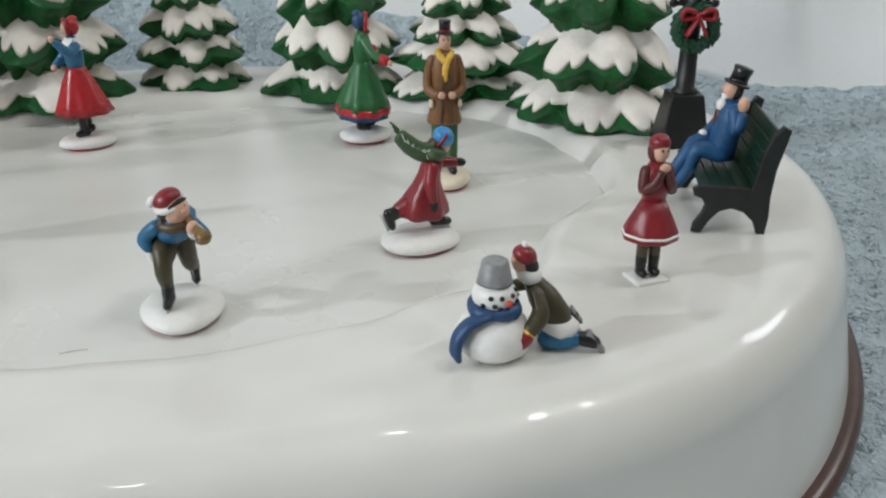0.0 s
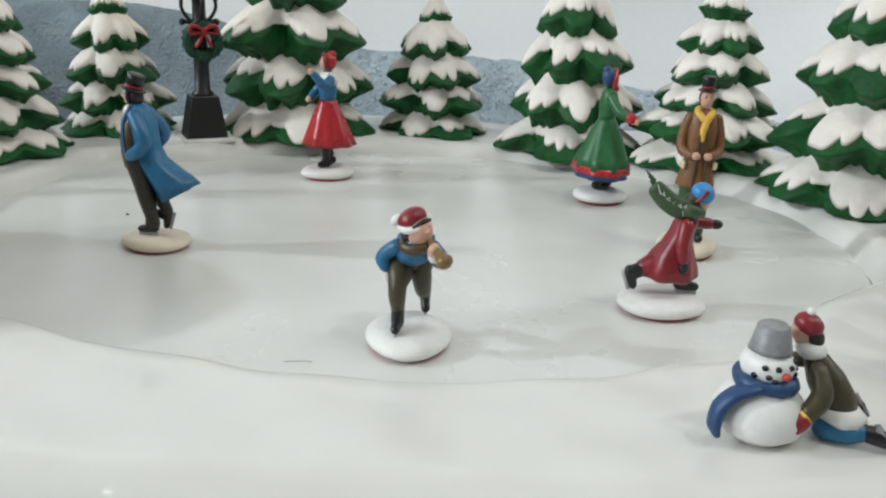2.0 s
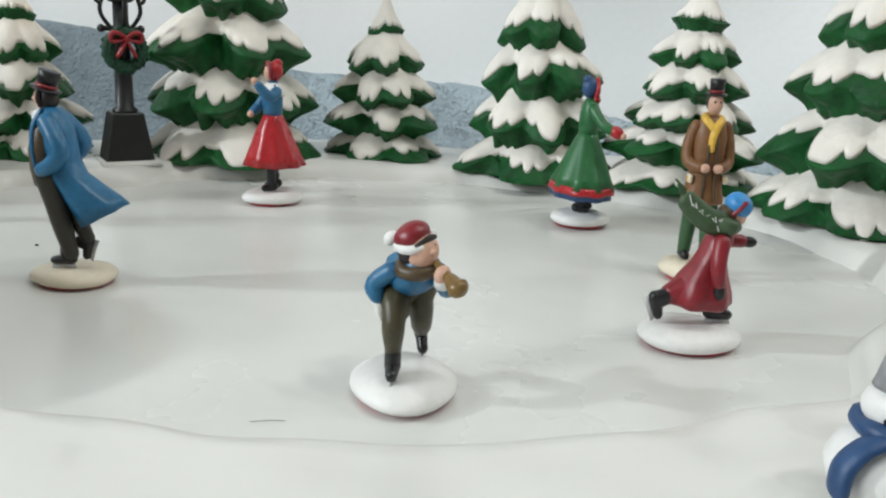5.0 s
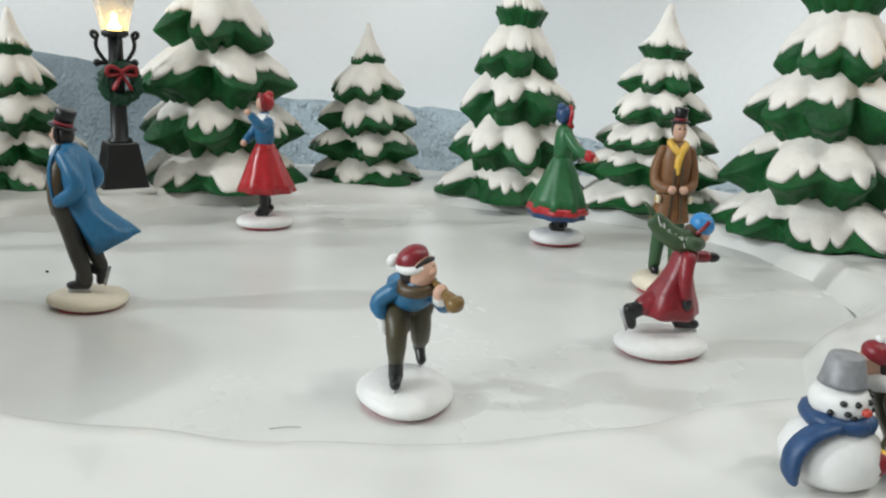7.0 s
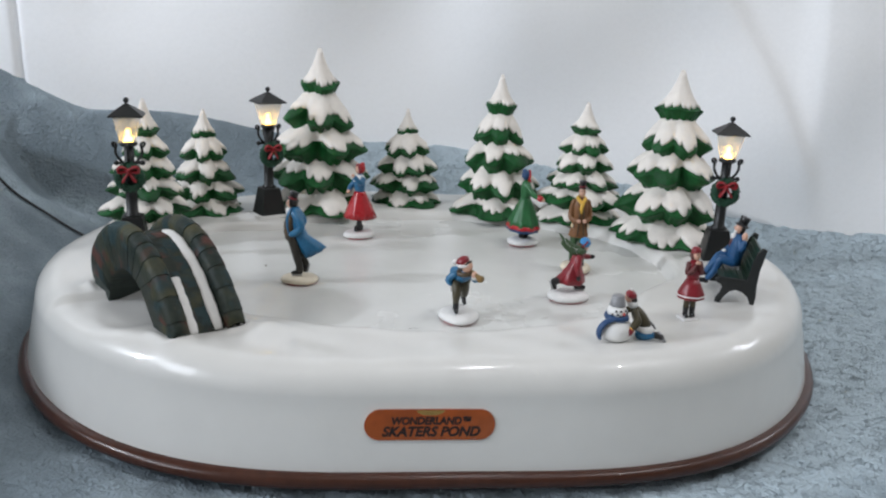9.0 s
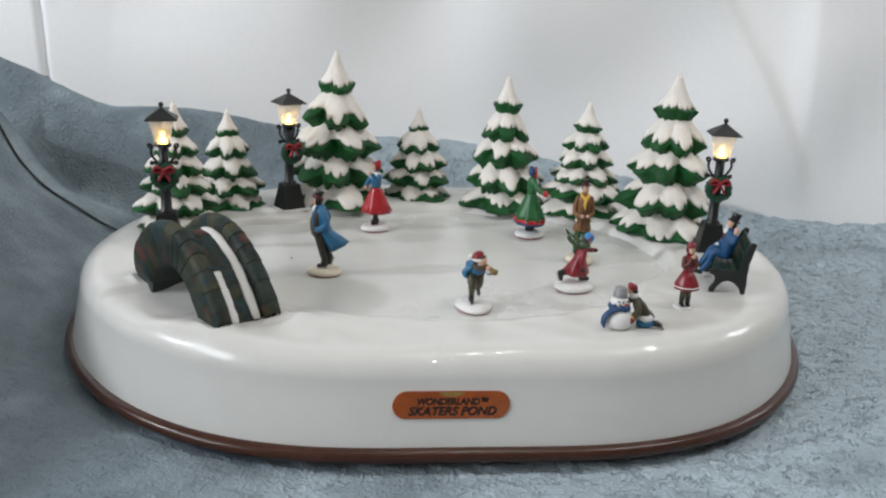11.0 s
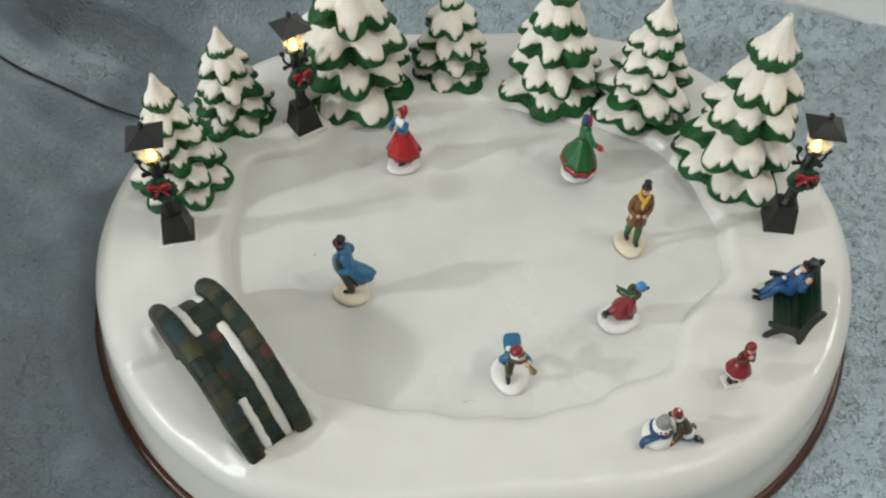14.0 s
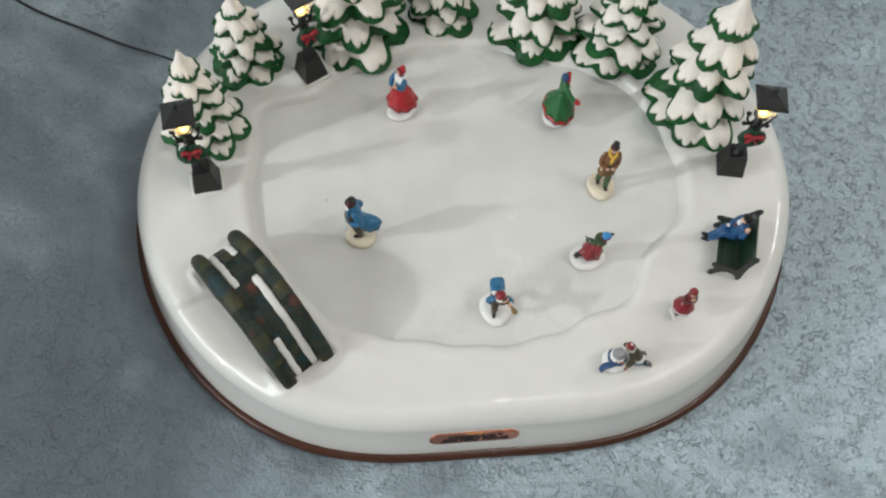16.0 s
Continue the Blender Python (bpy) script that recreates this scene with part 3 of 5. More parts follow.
# ---------------------------------------------------------------- snowy trees
def tree(x, y, top, radius, tiers, seed, label, lean=(0.0, 0.0), taper=(0.62, 1.7)):
    rng = random.Random(seed)
    z0 = float(snow_height(np.array(x), np.array(y))) - 0.001
    H = top - z0
    root = thing("snowy_fir_tree", pose(x, y, z0), label, "tree", "fir trees round the pond")
    seg = 192
    th = np.linspace(0, 2 * math.pi, seg, endpoint=False)
    bm = bmesh.new()
    tube(bm, [(0, 0, 0.002), (lean[0] * 0.5, lean[1] * 0.5, H * 0.5), (lean[0] * 0.9, lean[1] * 0.9, H * 0.85)], [radius * 0.5, radius * 0.3, radius * 0.08], 0, 16)
    part("trunk", bm, M_GREEN, root)
    step = H * 0.74 / (tiers - 1)
    for k in range(tiers):
        f = k / (tiers - 1)
        cap = k == tiers - 1
        zb = H * (0.045 + 0.745 * f) + (0 if k in (0, tiers - 1) else rng.uniform(-0.05, 0.05) * step)
        rk = radius * (1 - taper[0] * f ** taper[1]) * rng.uniform(0.96, 1.04)
        hk = H - zb - 0.0005 if cap else step * 0.80
        n = 5 if cap else (7, 7, 7, 6, 6, 5)[min(k, 5)]
        off = lean[0] * (zb / H), lean[1] * (zb / H)
        # each lobe has its own place, reach, drop and snow cover
        cen = [(i + rng.uniform(-0.20, 0.20)) * 2 * math.pi / n + k * 1.3 for i in range(n)]
        reach = [rng.uniform(0.90, 1.09) for _ in range(n)]
        drop = [rng.uniform(-0.14, 0.18) for _ in range(n)]
        cover = [rng.uniform(0.88, 0.96) if rng.random() < 0.82 else 0.74 for _ in range(n)]
        lob, dz, sb = np.zeros(seg), np.zeros(seg), np.zeros(seg)
        wsum, peak = np.zeros(seg) + 1e-6, np.zeros(seg)
        for c, q, d, cv in zip(cen, reach, drop, cover):
            a = ((th - c + math.pi) % (2 * math.pi) - math.pi) * n / math.pi
            w = np.exp(-((a / 2) / 0.30) ** 2)
            wsum += w
            peak = np.maximum(peak, np.clip(1 - np.abs(a / 1.06) ** 2.0, 0, 1) ** 0.65)
            lob, dz, sb = lob + w * q, dz + w * d, sb + w * cv
        lob, dz, sb = lob / wsum, dz / wsum, sb / wsum
        ker = np.exp(-(np.arange(-9, 10) / 2.6) ** 2)
        shape = np.convolve(np.concatenate([peak[-9:], peak, peak[:9]]), ker / ker.sum(), "valid")
        gap = 1 - shape
        jag = np.array([noise.noise((math.cos(a) * 2.2 * n / 6, math.sin(a) * 2.2 * n / 6, seed * 1.7 + k)) for a in th])
        jag2 = np.array([noise.noise((math.cos(a) * 5.0, math.sin(a) * 5.0, seed * 2.7 + k)) for a in th])
        jag3 = np.array([noise.noise((math.cos(a) * 9.0, math.sin(a) * 9.0, seed * 3.1 + k)) for a in th])
        rout = rk * lob * ((0.92 + 0.15 * shape) if cap else ((0.74 + 0.36 * shape) if k == 0 else (0.54 + 0.57 * shape))) * (1 + 0.02 * jag2)
        rin = rk * (0.09 if cap else 0.40)
        # the snow ends in small round scallops
        scallop = np.sqrt(np.abs(np.sin(th * n * 1.5 + 2.2 * jag + seed))) - 0.72
        edge = np.clip((0.80 - 0.08 * gap if cap else sb - 0.01 - 0.34 * gap) + 0.16 * scallop + 0.07 * jag + 0.07 * jag2, 0.42, 0.985)
        mean = rk * (1.0 if cap else 0.97)

        def surface(s, lift=0.0):
            r = rin + (mean - rin) * s + (rout - mean) * s ** 2.2
            z = zb + hk * (1 - s) ** (1.75 if cap else 1.45)
            z = z + (-dz * step * 0.75 + (0.10 if cap else 0.26) * step * gap) * s ** 2.6 + lift
            if not cap:
                z = z + 0.16 * step * (shape - 0.45) * np.sin(np.pi * np.clip(s, 0, 1) ** 1.4) - 0.20 * step * shape * s ** 6
            z = z + 0.03 * step * jag * s
            return np.stack([off[0] + r * np.cos(th), off[1] + r * np.sin(th), z], -1)
        rows = [surface(s) for s in np.linspace(0.0, 1.0, 12)]
        rim = rows[-1].copy()
        thick = (0.46 if cap else 0.52) * step * (0.90 + (0.25 if cap else 0.50) * jag2 + (0.0 if cap else 0.18) * jag3)

        def under(q, down):
            w = 0.75 * smooth_step(0.1, 0.9, down)
            q = q + (0.10 if k == 0 else 0.0) * min(1.0, down)
            rr = np.hypot(rim[:, 0] - off[0], rim[:, 1] - off[1])
            rr = (rr * (1 - w) + rr.mean() * w) * q * (1 + 0.05 * w * jag2)
            z = rim[:, 2] * (1 - w) + rim[:, 2].mean() * w - thick * down
            return np.stack([off[0] + rr * np.cos(th), off[1] + rr * np.sin(th), z], -1)
        rows += [under(1.006, 0.06), under(0.985, 0.14), under(0.93, 0.28), under(0.85, 0.46), under(0.79, 0.66), under(0.75, 0.86), under(0.68, 1.02), under(0.40, 1.02)]
        if k == 0:
            for r in rows:
                r[:, 2] = np.maximum(r[:, 2], 0.0012)
        ob = new("branch_tier", grid_mesh("branch_tier", np.array(rows), True, M_GREEN))
        ob.parent = root
        # snow that lies on the tier
        lift = 0.0019
        rows = [surface(edge * t, lift * (1 if t < 0.97 else 0.75)) for t in (0.0, 0.15, 0.3, 0.45, 0.6, 0.72, 0.84, 0.93, 1.0)]
        rows.append(surface(np.minimum(edge + 0.018, 1.0), 0.0001))
        rows.append(surface(edge * 0.9, -0.0008))
        if cap:
            tip = np.tile(np.array([[off[0], off[1], H + 0.0006]]), (seg, 1))
            tip[:, 0] += 0.0008 * np.cos(th)
            tip[:, 1] += 0.0008 * np.sin(th)
            rows.insert(0, tip)
        ob = new("snow_layer", grid_mesh("snow_layer", np.array(rows), True, M_SNOW))
        ob.parent = root
        tagged(ob, "cream white painted snow")
    return root


tree(-0.148, 0.012, 0.142, 0.0285, 6, 11, "small snowy green fir tree beside a street lamp", taper=(0.66, 1.4))
tree(-0.130, 0.074, 0.129, 0.0265, 5, 12, "small green fir tree with cream painted snow", taper=(0.68, 1.6))
tree(-0.052, 0.112, 0.174, 0.0385, 5, 13, "tall green fir tree with cream painted snow", taper=(0.62, 2.2))
tree(0.013, 0.140, 0.129, 0.0285, 5, 14, "small snowy green fir tree behind the ice pond", taper=(0.70, 1.9))
tree(0.086, 0.128, 0.160, 0.0320, 5, 15, "middle-sized green fir tree with cream painted snow", taper=(0.64, 1.6))
tree(0.152, 0.120, 0.143, 0.0345, 6, 16, "slender green fir tree with cream painted snow", taper=(0.68, 1.25))
tree(0.2075, 0.066, 0.173, 0.0355, 5, 23, "tall snowy green fir tree with a bent tip", lean=(0.002, 0.004), taper=(0.59, 1.6))


# ---------------------------------------------------------------- street lamps
def lamp():
    root = thing("street_lamp", pose(0, 0, 0), "black street lamp with lit amber bulb and wreath", "lamp", "street lamps round the pond")

    def frustum(name, half0, z0, half1, z1, mat, bev=0.0006):
        bm = bmesh.new()
        sq = ((-1, -1), (1, -1), (1, 1), (-1, 1))
        hull(bm, [(half0 * a, half0 * b, z0) for a, b in sq], [(half1 * a, half1 * b, z1) for a, b in sq])
        bmesh.ops.bevel(bm, geom=list(bm.edges), offset=bev, segments=2, profile=0.5, affect="EDGES")
        return part(name, bm, mat, root, smooth=False)
    frustum("base", 0.0095, 0.0, 0.0062, 0.0205, M_BLACK)
    bm = bmesh.new()
    loft(bm, [(0, 0, 0.0195, 0.0050, 0.0050), (0, 0, 0.0215, 0.0050, 0.0050), (0, 0, 0.0225, 0.0036, 0.0036), (0, 0, 0.036, 0.0034, 0.0034), (0, 0, 0.052, 0.0030, 0.0030), (0, 0, 0.0535, 0.0040, 0.0040), (0, 0, 0.055, 0.0030, 0.0030), (0, 0, 0.0648, 0.0030, 0.0030)], 0, 20)
    part("post", bm, M_BLACK, root)
    bm = bmesh.new()
    loft(bm, [(0, 0, 0.0638, 0.0040, 0.0040), (0, 0, 0.0648, 0.0054, 0.0054), (0, 0, 0.0662, 0.0054, 0.0054), (0, 0, 0.0667, 0.0050, 0.0050)], 0, 24)
    part("lantern_floor", bm, M_BLACK, root)
    bm = bmesh.new()
    tube(bm, [(-0.0070, 0, 0.0535), (0.0070, 0, 0.0535)], 0.0010, 0, 8)
    blob(bm, (-0.0076, 0, 0.0535), (0.0016, 0.0016, 0.0016))
    blob(bm, (0.0076, 0, 0.0535), (0.0016, 0.0016, 0.0016))
    part("crossbar", bm, M_BLACK, root)
    for k in range(4):
        a = math.pi / 2 * k
        pts = []
        for t in np.linspace(0, 1, 22):
            # an S scroll from the post out to a curled top
            if t < 0.6:
                q = t / 0.6
                r = 0.0032 + 0.0046 * math.sin(q * math.pi * 0.62)
                z = 0.0530 + 0.0100 * q
            else:
                q = (t - 0.6) / 0.4
                ang = -0.5 + q * 5.2
                r = 0.0080 + 0.0016 * math.sin(ang - 0.3) * (1 - 0.3 * q)
                z = 0.0640 + 0.0018 * (1 - math.cos(ang)) * (1 - 0.4 * q) - 0.0006
            pts.append((r * math.cos(a), r * math.sin(a), z))
        bm = bmesh.new()
        tube(bm, pts, 0.00085, 0, 7)
        part("scroll_bracket", bm, M_BLACK, root)
    # lantern of four slanting panes between thin bars
    b0, b1, za, zb = 0.0044, 0.0075, 0.0667, 0.0828
    sq = ((-1, -1), (1, -1), (1, 1), (-1, 1))
    for k in range(4):
        p, q = sq[k], sq[(k + 1) % 4]
        bm = bmesh.new()
        vs = [bm.verts.new(v) for v in ((p[0] * b0, p[1] * b0, za), (q[0] * b0, q[1] * b0, za), (q[0] * b1, q[1] * b1, zb), (p[0] * b1, p[1] * b1, zb))]
        f = bm.faces.new(vs)
        g = bmesh.ops.extrude_face_region(bm, geom=[f])
        n = Vector(((p[0] + q[0]) / 2, (p[1] + q[1]) / 2, 0)).normalized() * 0.0005
        for v in [e for e in g["geom"] if isinstance(e, bmesh.types.BMVert)]:
            v.co -= n
        pane = part("pane", bm, M_GLASS, root, "milky clear plastic pane", smooth=False)
        pane.visible_shadow = False
    bm = bmesh.new()
    loft(bm, [(0, 0, z, r, r) for z, r in ((0.0662, 0.0026), (0.0674, 0.0029), (0.0688, 0.0027), (0.0702, 0.0016), (0.0712, 0.0012), (0.0724, 0.0015), (0.0736, 0.0012), (0.0743, 0.0005))], 0, 16)
    part("bulb", bm, M_GLOW, root, "glowing amber bulb")
    bm = bmesh.new()
    rings = []
    for half, z in ((0.0084, 0.0828), (0.0099, 0.0822), (0.0101, 0.0829), (0.0085, 0.0842), (0.0052, 0.0866), (0.0026, 0.0884), (0.0014, 0.0894)):
        rings.append([Vector((half * a, half * b, z)) for a, b in sq])
    ring_skin(bm, rings)
    part("roof", bm, M_BLACK, root, smooth=False)
    bm = bmesh.new()
    loft(bm, [(0, 0, 0.0885, 0.0012, 0.0012), (0, 0, 0.0902, 0.0009, 0.0009)], 0, 10)
    blob(bm, (0, 0, 0.0917), (0.0017, 0.0017, 0.0017))
    part("finial", bm, M_BLACK, root)
    # wreath on the front of the post
    rng = random.Random(5)
    bm = bmesh.new()
    R, wz, wy = 0.0066, 0.0455, -0.0052
    rings = []
    for i in range(48):
        a = 2 * math.pi * i / 48
        rr = 0.0025 + 0.0003 * math.sin(i * 2.4)
        ring = []
        for j in range(10):
            b = 2 * math.pi * j / 10
            q = rr * (1 + 0.16 * math.sin(5 * b + i * 1.9))
            ring.append(Vector(((R + q * math.cos(b)) * math.sin(a), wy + 0.8 * q * math.sin(b), wz + (R + q * math.cos(b)) * math.cos(a))))
        rings.append(ring)
    vs = [[bm.verts.new(p) for p in r] for r in rings]
    for i in range(48):
        a, b = vs[i], vs[(i + 1) % 48]
        for j in range(10):
            bm.faces.new((a[j], a[(j + 1) % 10], b[(j + 1) % 10], b[j]))
    for i in range(70):
        a, b = rng.uniform(0, 6.28), rng.uniform(-2.6, 2.6)
        q = 0.0026
        p = Vector(((R + q * math.cos(b)) * math.sin(a), wy - 0.8 * q * abs(math.sin(b)), wz + (R + q * math.cos(b)) * math.cos(a)))
        blob(bm, p, (0.0006, 0.0005, 0.0009), 0, 6, 4)
    wreath = part("wreath", bm, M_WREATH, root, "dark green wreath")
    bm = bmesh.new()
    by, bz = wy - 0.0028, wz + R - 0.0020
    for q in (-1, 1):
        tube(bm, [(0, by, bz), (q * 0.0030, by - 0.0008, bz + 0.0020), (q * 0.0054, by - 0.0005, bz + 0.0018), (q * 0.0056, by, bz - 0.0008), (q * 0.0028, by, bz - 0.0008), (0, by, bz)], [0.0010, 0.0016, 0.0017, 0.0015, 0.0013, 0.0009], 0, 8, 0.6)
        tube(bm, [(0, by, bz - 0.0004), (q * 0.0015, by - 0.0004, bz - 0.0032), (q * 0.0032, by, bz - 0.0062)], [0.0010, 0.0014, 0.0016], 0, 8, 0.5)
    blob(bm, (0, by - 0.0006, bz), (0.0015, 0.0013, 0.0015))
    part("bow", bm, M_BOW, wreath, "red ribbon bow")
    return root


def socket(x, y, turn):
    """The low moulded seat in the snow in which a lamp stands."""
    z = float(snow_height(np.array(x), np.array(y)))
    bm = bmesh.new()
    sq = ((-1, -1), (1, -1), (1, 1), (-1, 1))
    ring_skin(bm, [[Vector((h * a, h * b, q)) for a, b in sq] for h, q in ((0.0119, -0.0010), (0.0112, 0.0005), (0.0106, 0.0012), (0.0101, 0.0013), (0.0097, 0.0002))])
    ob = part("lamp_socket", bm, M_BODY, pond)
    ob.matrix_basis = pose(x, y, z, 0, 0, turn)


for sx, sy, turn in ((-0.139, -0.0325, 18), (-0.0805, 0.0695, 40)):
    socket(sx, sy, turn)
lamp_one = lamp()
lamp_one.matrix_basis = pose(-0.139, -0.0325, float(snow_height(np.array(-0.139), np.array(-0.0325))) - 0.0004, 0, 0, 18)
copy_thing(lamp_one, pose(-0.0805, 0.0695, float(snow_height(np.array(-0.0805), np.array(0.0695))) - 0.0004, 0, 0, 40))
copy_thing(lamp_one, pose(0.2325, 0.0170, float(snow_height(np.array(0.2325), np.array(0.017))) - 0.0004, 0, 0, -2))


# ---------------------------------------------------------------- footbridge
def bridge():
    L, half, wall, rise = 0.101, 0.0192, 0.0098, 0.0365
    root = thing("stone_footbridge", pose(-0.1180, -0.0904, 0.0500, 0, 0, -45.4), "dark green arched stone footbridge with strips of snow", "bridge")

    def deck(u):
        # the far foot stands steeper than the near one
        v = (0.45 - u) / 0.45 if u < 0.45 else (u - 0.45) / 0.52
        return rise * max(0.0, 1 - v * v) ** (0.60 if u < 0.45 else 0.95)

    def normal(u):
        d = (deck(min(u + 0.01, 0.999)) - deck(max(u - 0.01, 0.001))) / (L * (min(u + 0.01, 0.999) - max(u - 0.01, 0.001)))
        v = Vector((-d, 0, 1))
        return v.normalized()
    # hollow arched core
    bm = bmesh.new()
    top, bot = [], []
    for i in range(33):
        u = i / 32
        n = normal(u)
        p = Vector((L * u, 0, deck(u)))
        uu = 0.515 + (u - 0.5) * 0.60
        q = Vector((L * uu, 0, max(0.0, 0.72 * rise * (1 - (2 * u - 1) ** 2) ** 0.6)))
        top.append(p + Vector((0, 0, 0.004)))
        bot.append(q)
    rings = []
    for p, q in zip(top, bot):
        rings.append([p + Vector((0, -half + 0.0008, 0)), p + Vector((0, half - 0.0008, 0)), q + Vector((0, half - 0.0008, 0)), q + Vector((0, -half + 0.0008, 0))])
    ring_skin(bm, rings)
    part("arch_core", bm, M_MORTAR, root, smooth=False)
    rng = random.Random(8)
    # parapets: courses of blocks with rounded tops
    n = 13
    for s in (-1, 1):
        y0, y1 = (half - wall, half) if s > 0 else (-half, -half + wall)
        for i in range(n):
            u0, u1 = i / n + 0.0001, (i + 1) / n - 0.0001
            rings = []
            steps = 8 if i in (0, n - 1) else 4
            for k in range(steps):
                u = u0 + (u1 - u0) * k / (steps - 1)
                q = max(0.0, 1 - min(u, 1 - u) * L / 0.0080)
                e = math.sqrt(max(0.0, 1 - q * q)) * 0.75 + 0.25
                nn = normal(u)
                p = Vector((L * u, 0, deck(u)))
                shrink = 0.00008 if k in (0, steps - 1) else 0.0
                lap = 0.00042 * ((u1 - u) if u < 0.5 else (u - u0)) / (u1 - u0)
                hi = (0.0115 - shrink + lap) * (0.55 + 0.45 * e)
                uu = 0.515 + (u - 0.5) * 0.60
                low = Vector((L * uu, 0, max(0.0, 0.72 * rise * (1 - (2 * u - 1) ** 2) ** 0.6)))
                mid, wy = (y0 + y1) / 2, ((y1 - y0) / 2 - shrink + lap * 0.6) * e
                ring = [low + Vector((0, mid - wy, 0)), low + Vector((0, mid + wy, 0))]
                side = p + nn * (hi - 0.0046)
                for j in range(7):
                    a = math.pi * j / 6
                    c, yy = mid, wy
                    ring.append(side + nn * (0.0046 * math.sin(a)) + Vector((0, c + yy * math.cos(a), 0)))
                rings.append([Vector((max(-0.004, min(L + 0.004, v.x)), v.y, max(0.0, v.z))) for v in ring])
            bm = bmesh.new()
            ring_skin(bm, rings, 0, True, True)
            part("stone", bm, M_STONE, root)
    # paving of the deck
    for i in range(n):
        for j in range(3):
            u0, u1 = 0.955 * i / n - 0.0002, 0.955 * (i + 1) / n + 0.0002
            ya, yb = -half + wall + (2 * (half - wall)) * j / 3 - 0.00003, -half + wall + (2 * (half - wall)) * (j + 1) / 3 + 0.00003
            lift = 0.0045 + rng.uniform(0, 0.00035)
            rings = []
            for k in range(3):
                u = u0 + (u1 - u0) * k / 2
                p, nn = Vector((L * u, 0, deck(u))), normal(u)
                rings.append([p + Vector((0, ya, 0)), p + Vector((0, yb, 0)), p + nn * lift + Vector((0, yb, 0)), p + nn * lift + Vector((0, ya, 0))])
            bm = bmesh.new()
            ring_skin(bm, rings)
            part("stone", bm, M_STONE, root, smooth=False)
    # strips of painted snow on the deck
    for y, u0, u1, w in ((0.0060, 0.42, 0.955, 0.0026), (0.0062, 0.05, 0.21, 0.0022), (-0.0064, 0.76, 0.955, 0.0022), (-0.0066, 0.07, 0.42, 0.0022)):
        rings = []
        m = 24
        for k in range(m + 1):
            u = u0 + (u1 - u0) * k / m
            p, nn = Vector((L * u, 0, deck(u))), normal(u)
            wob = 0.00015 * math.sin(k * 0.6 + y * 900)
            ww = w * (1 + 0.08 * math.sin(k * 1.3) + 0.05 * math.sin(k * 2.9 + y * 400)) * (0.75 if k in (0, m) else 1.0)
            rings.append([p + nn * h + Vector((0, y + wob + q * ww, 0)) for q, h in ((-1, 0.003), (1, 0.003), (1, 0.0050), (0.6, 0.0053), (-0.6, 0.0053), (-1, 0.0050))])
        bm = bmesh.new()
        ring_skin(bm, rings)
        part("snow_strip", bm, PAINT["white"], root, "white painted snow strip")
    return root


bridge()


# ---------------------------------------------------------------- park bench
def bench():
    z0 = float(snow_height(np.array(0.225), np.array(-0.06)))
    root = thing("park_bench", pose(0.2298, -0.0765, z0 - 0.0002, 0, 0, 81.5), "black cast-iron park bench with dark green slats", "bench")
    A, W = 0.0050, 0.0415

    def sweep(y, z):
        """The frame stands well back under the seat and its post leans only a little."""
        return y - 0.0032 + 0.0049 * (z / 0.0362) ** 1.5
    # local x runs along the bench away from its near end, local y towards its front

    def end(x):
        # one cast plate: sabre legs under an arch, a scrolled seat front and a post that sweeps back
        rim = [(0.0, 0.0), (0.0022, 0.0), (0.0036, 0.0045), (0.0064, 0.0076), (0.0098, 0.0087), (0.0132, 0.0077), (0.0162, 0.0042), (0.0184, 0.0), (0.0212, 0.0002), (0.0208, 0.0030), (0.0186, 0.0064), (0.0174, 0.0096),
               (0.0184, 0.0118), (0.0205, 0.0126), (0.0208, 0.0150), (0.0186, 0.0163), (0.0042, 0.0156), (0.0026, 0.0200), (0.0004, 0.0270), (-0.0026, 0.0330), (-0.0058, 0.0362), (-0.0078, 0.0350), (-0.0060, 0.0300), (-0.0030, 0.0220), (-0.0012, 0.0130), (-0.0008, 0.0060)]
        bm = bmesh.new()
        f = bm.faces.new([bm.verts.new((x - 0.0012, sweep(a, b), 0.92 * b)) for a, b in rim])
        g = bmesh.ops.extrude_face_region(bm, geom=[f])
        for v in [e for e in g["geom"] if isinstance(e, bmesh.types.BMVert)]:
            v.co.x += 0.0024
        sides = [e for e in bm.edges if abs(e.verts[0].co.x - e.verts[1].co.x) < 1e-6]
        bmesh.ops.bevel(bm, geom=sides, offset=0.0005, segments=2, profile=0.5, affect="EDGES")
        part("end_frame", bm, M_BENCH, root, "black cast end frame", smooth=False)
    end(A)
    end(W)
    for k in range(5):
        y = 0.0009 + 0.0034 * k
        bm = bmesh.new()
        box(bm, (A + 0.0008, y - 0.00163, 0.0121), (W - 0.0008, y + 0.00163, 0.0136), 0, 0.0003)
        part("seat_slat", bm, M_SLAT, root, smooth=False)
    for k in range(5):
        t = k / 4
        y, z = 0.0008 - 0.0040 * t ** 1.4, 0.0157 + 0.0138 * t
        bm = bmesh.new()
        box(bm, (A + 0.0008, -0.0006, -0.00175), (W - 0.0008, 0.0008, 0.00175), 0, 0.0003)
        bm.transform(pose(0, y, z, 7 + 12 * t))
        part("back_slat", bm, M_SLAT, root, smooth=False)
    return root


bench()


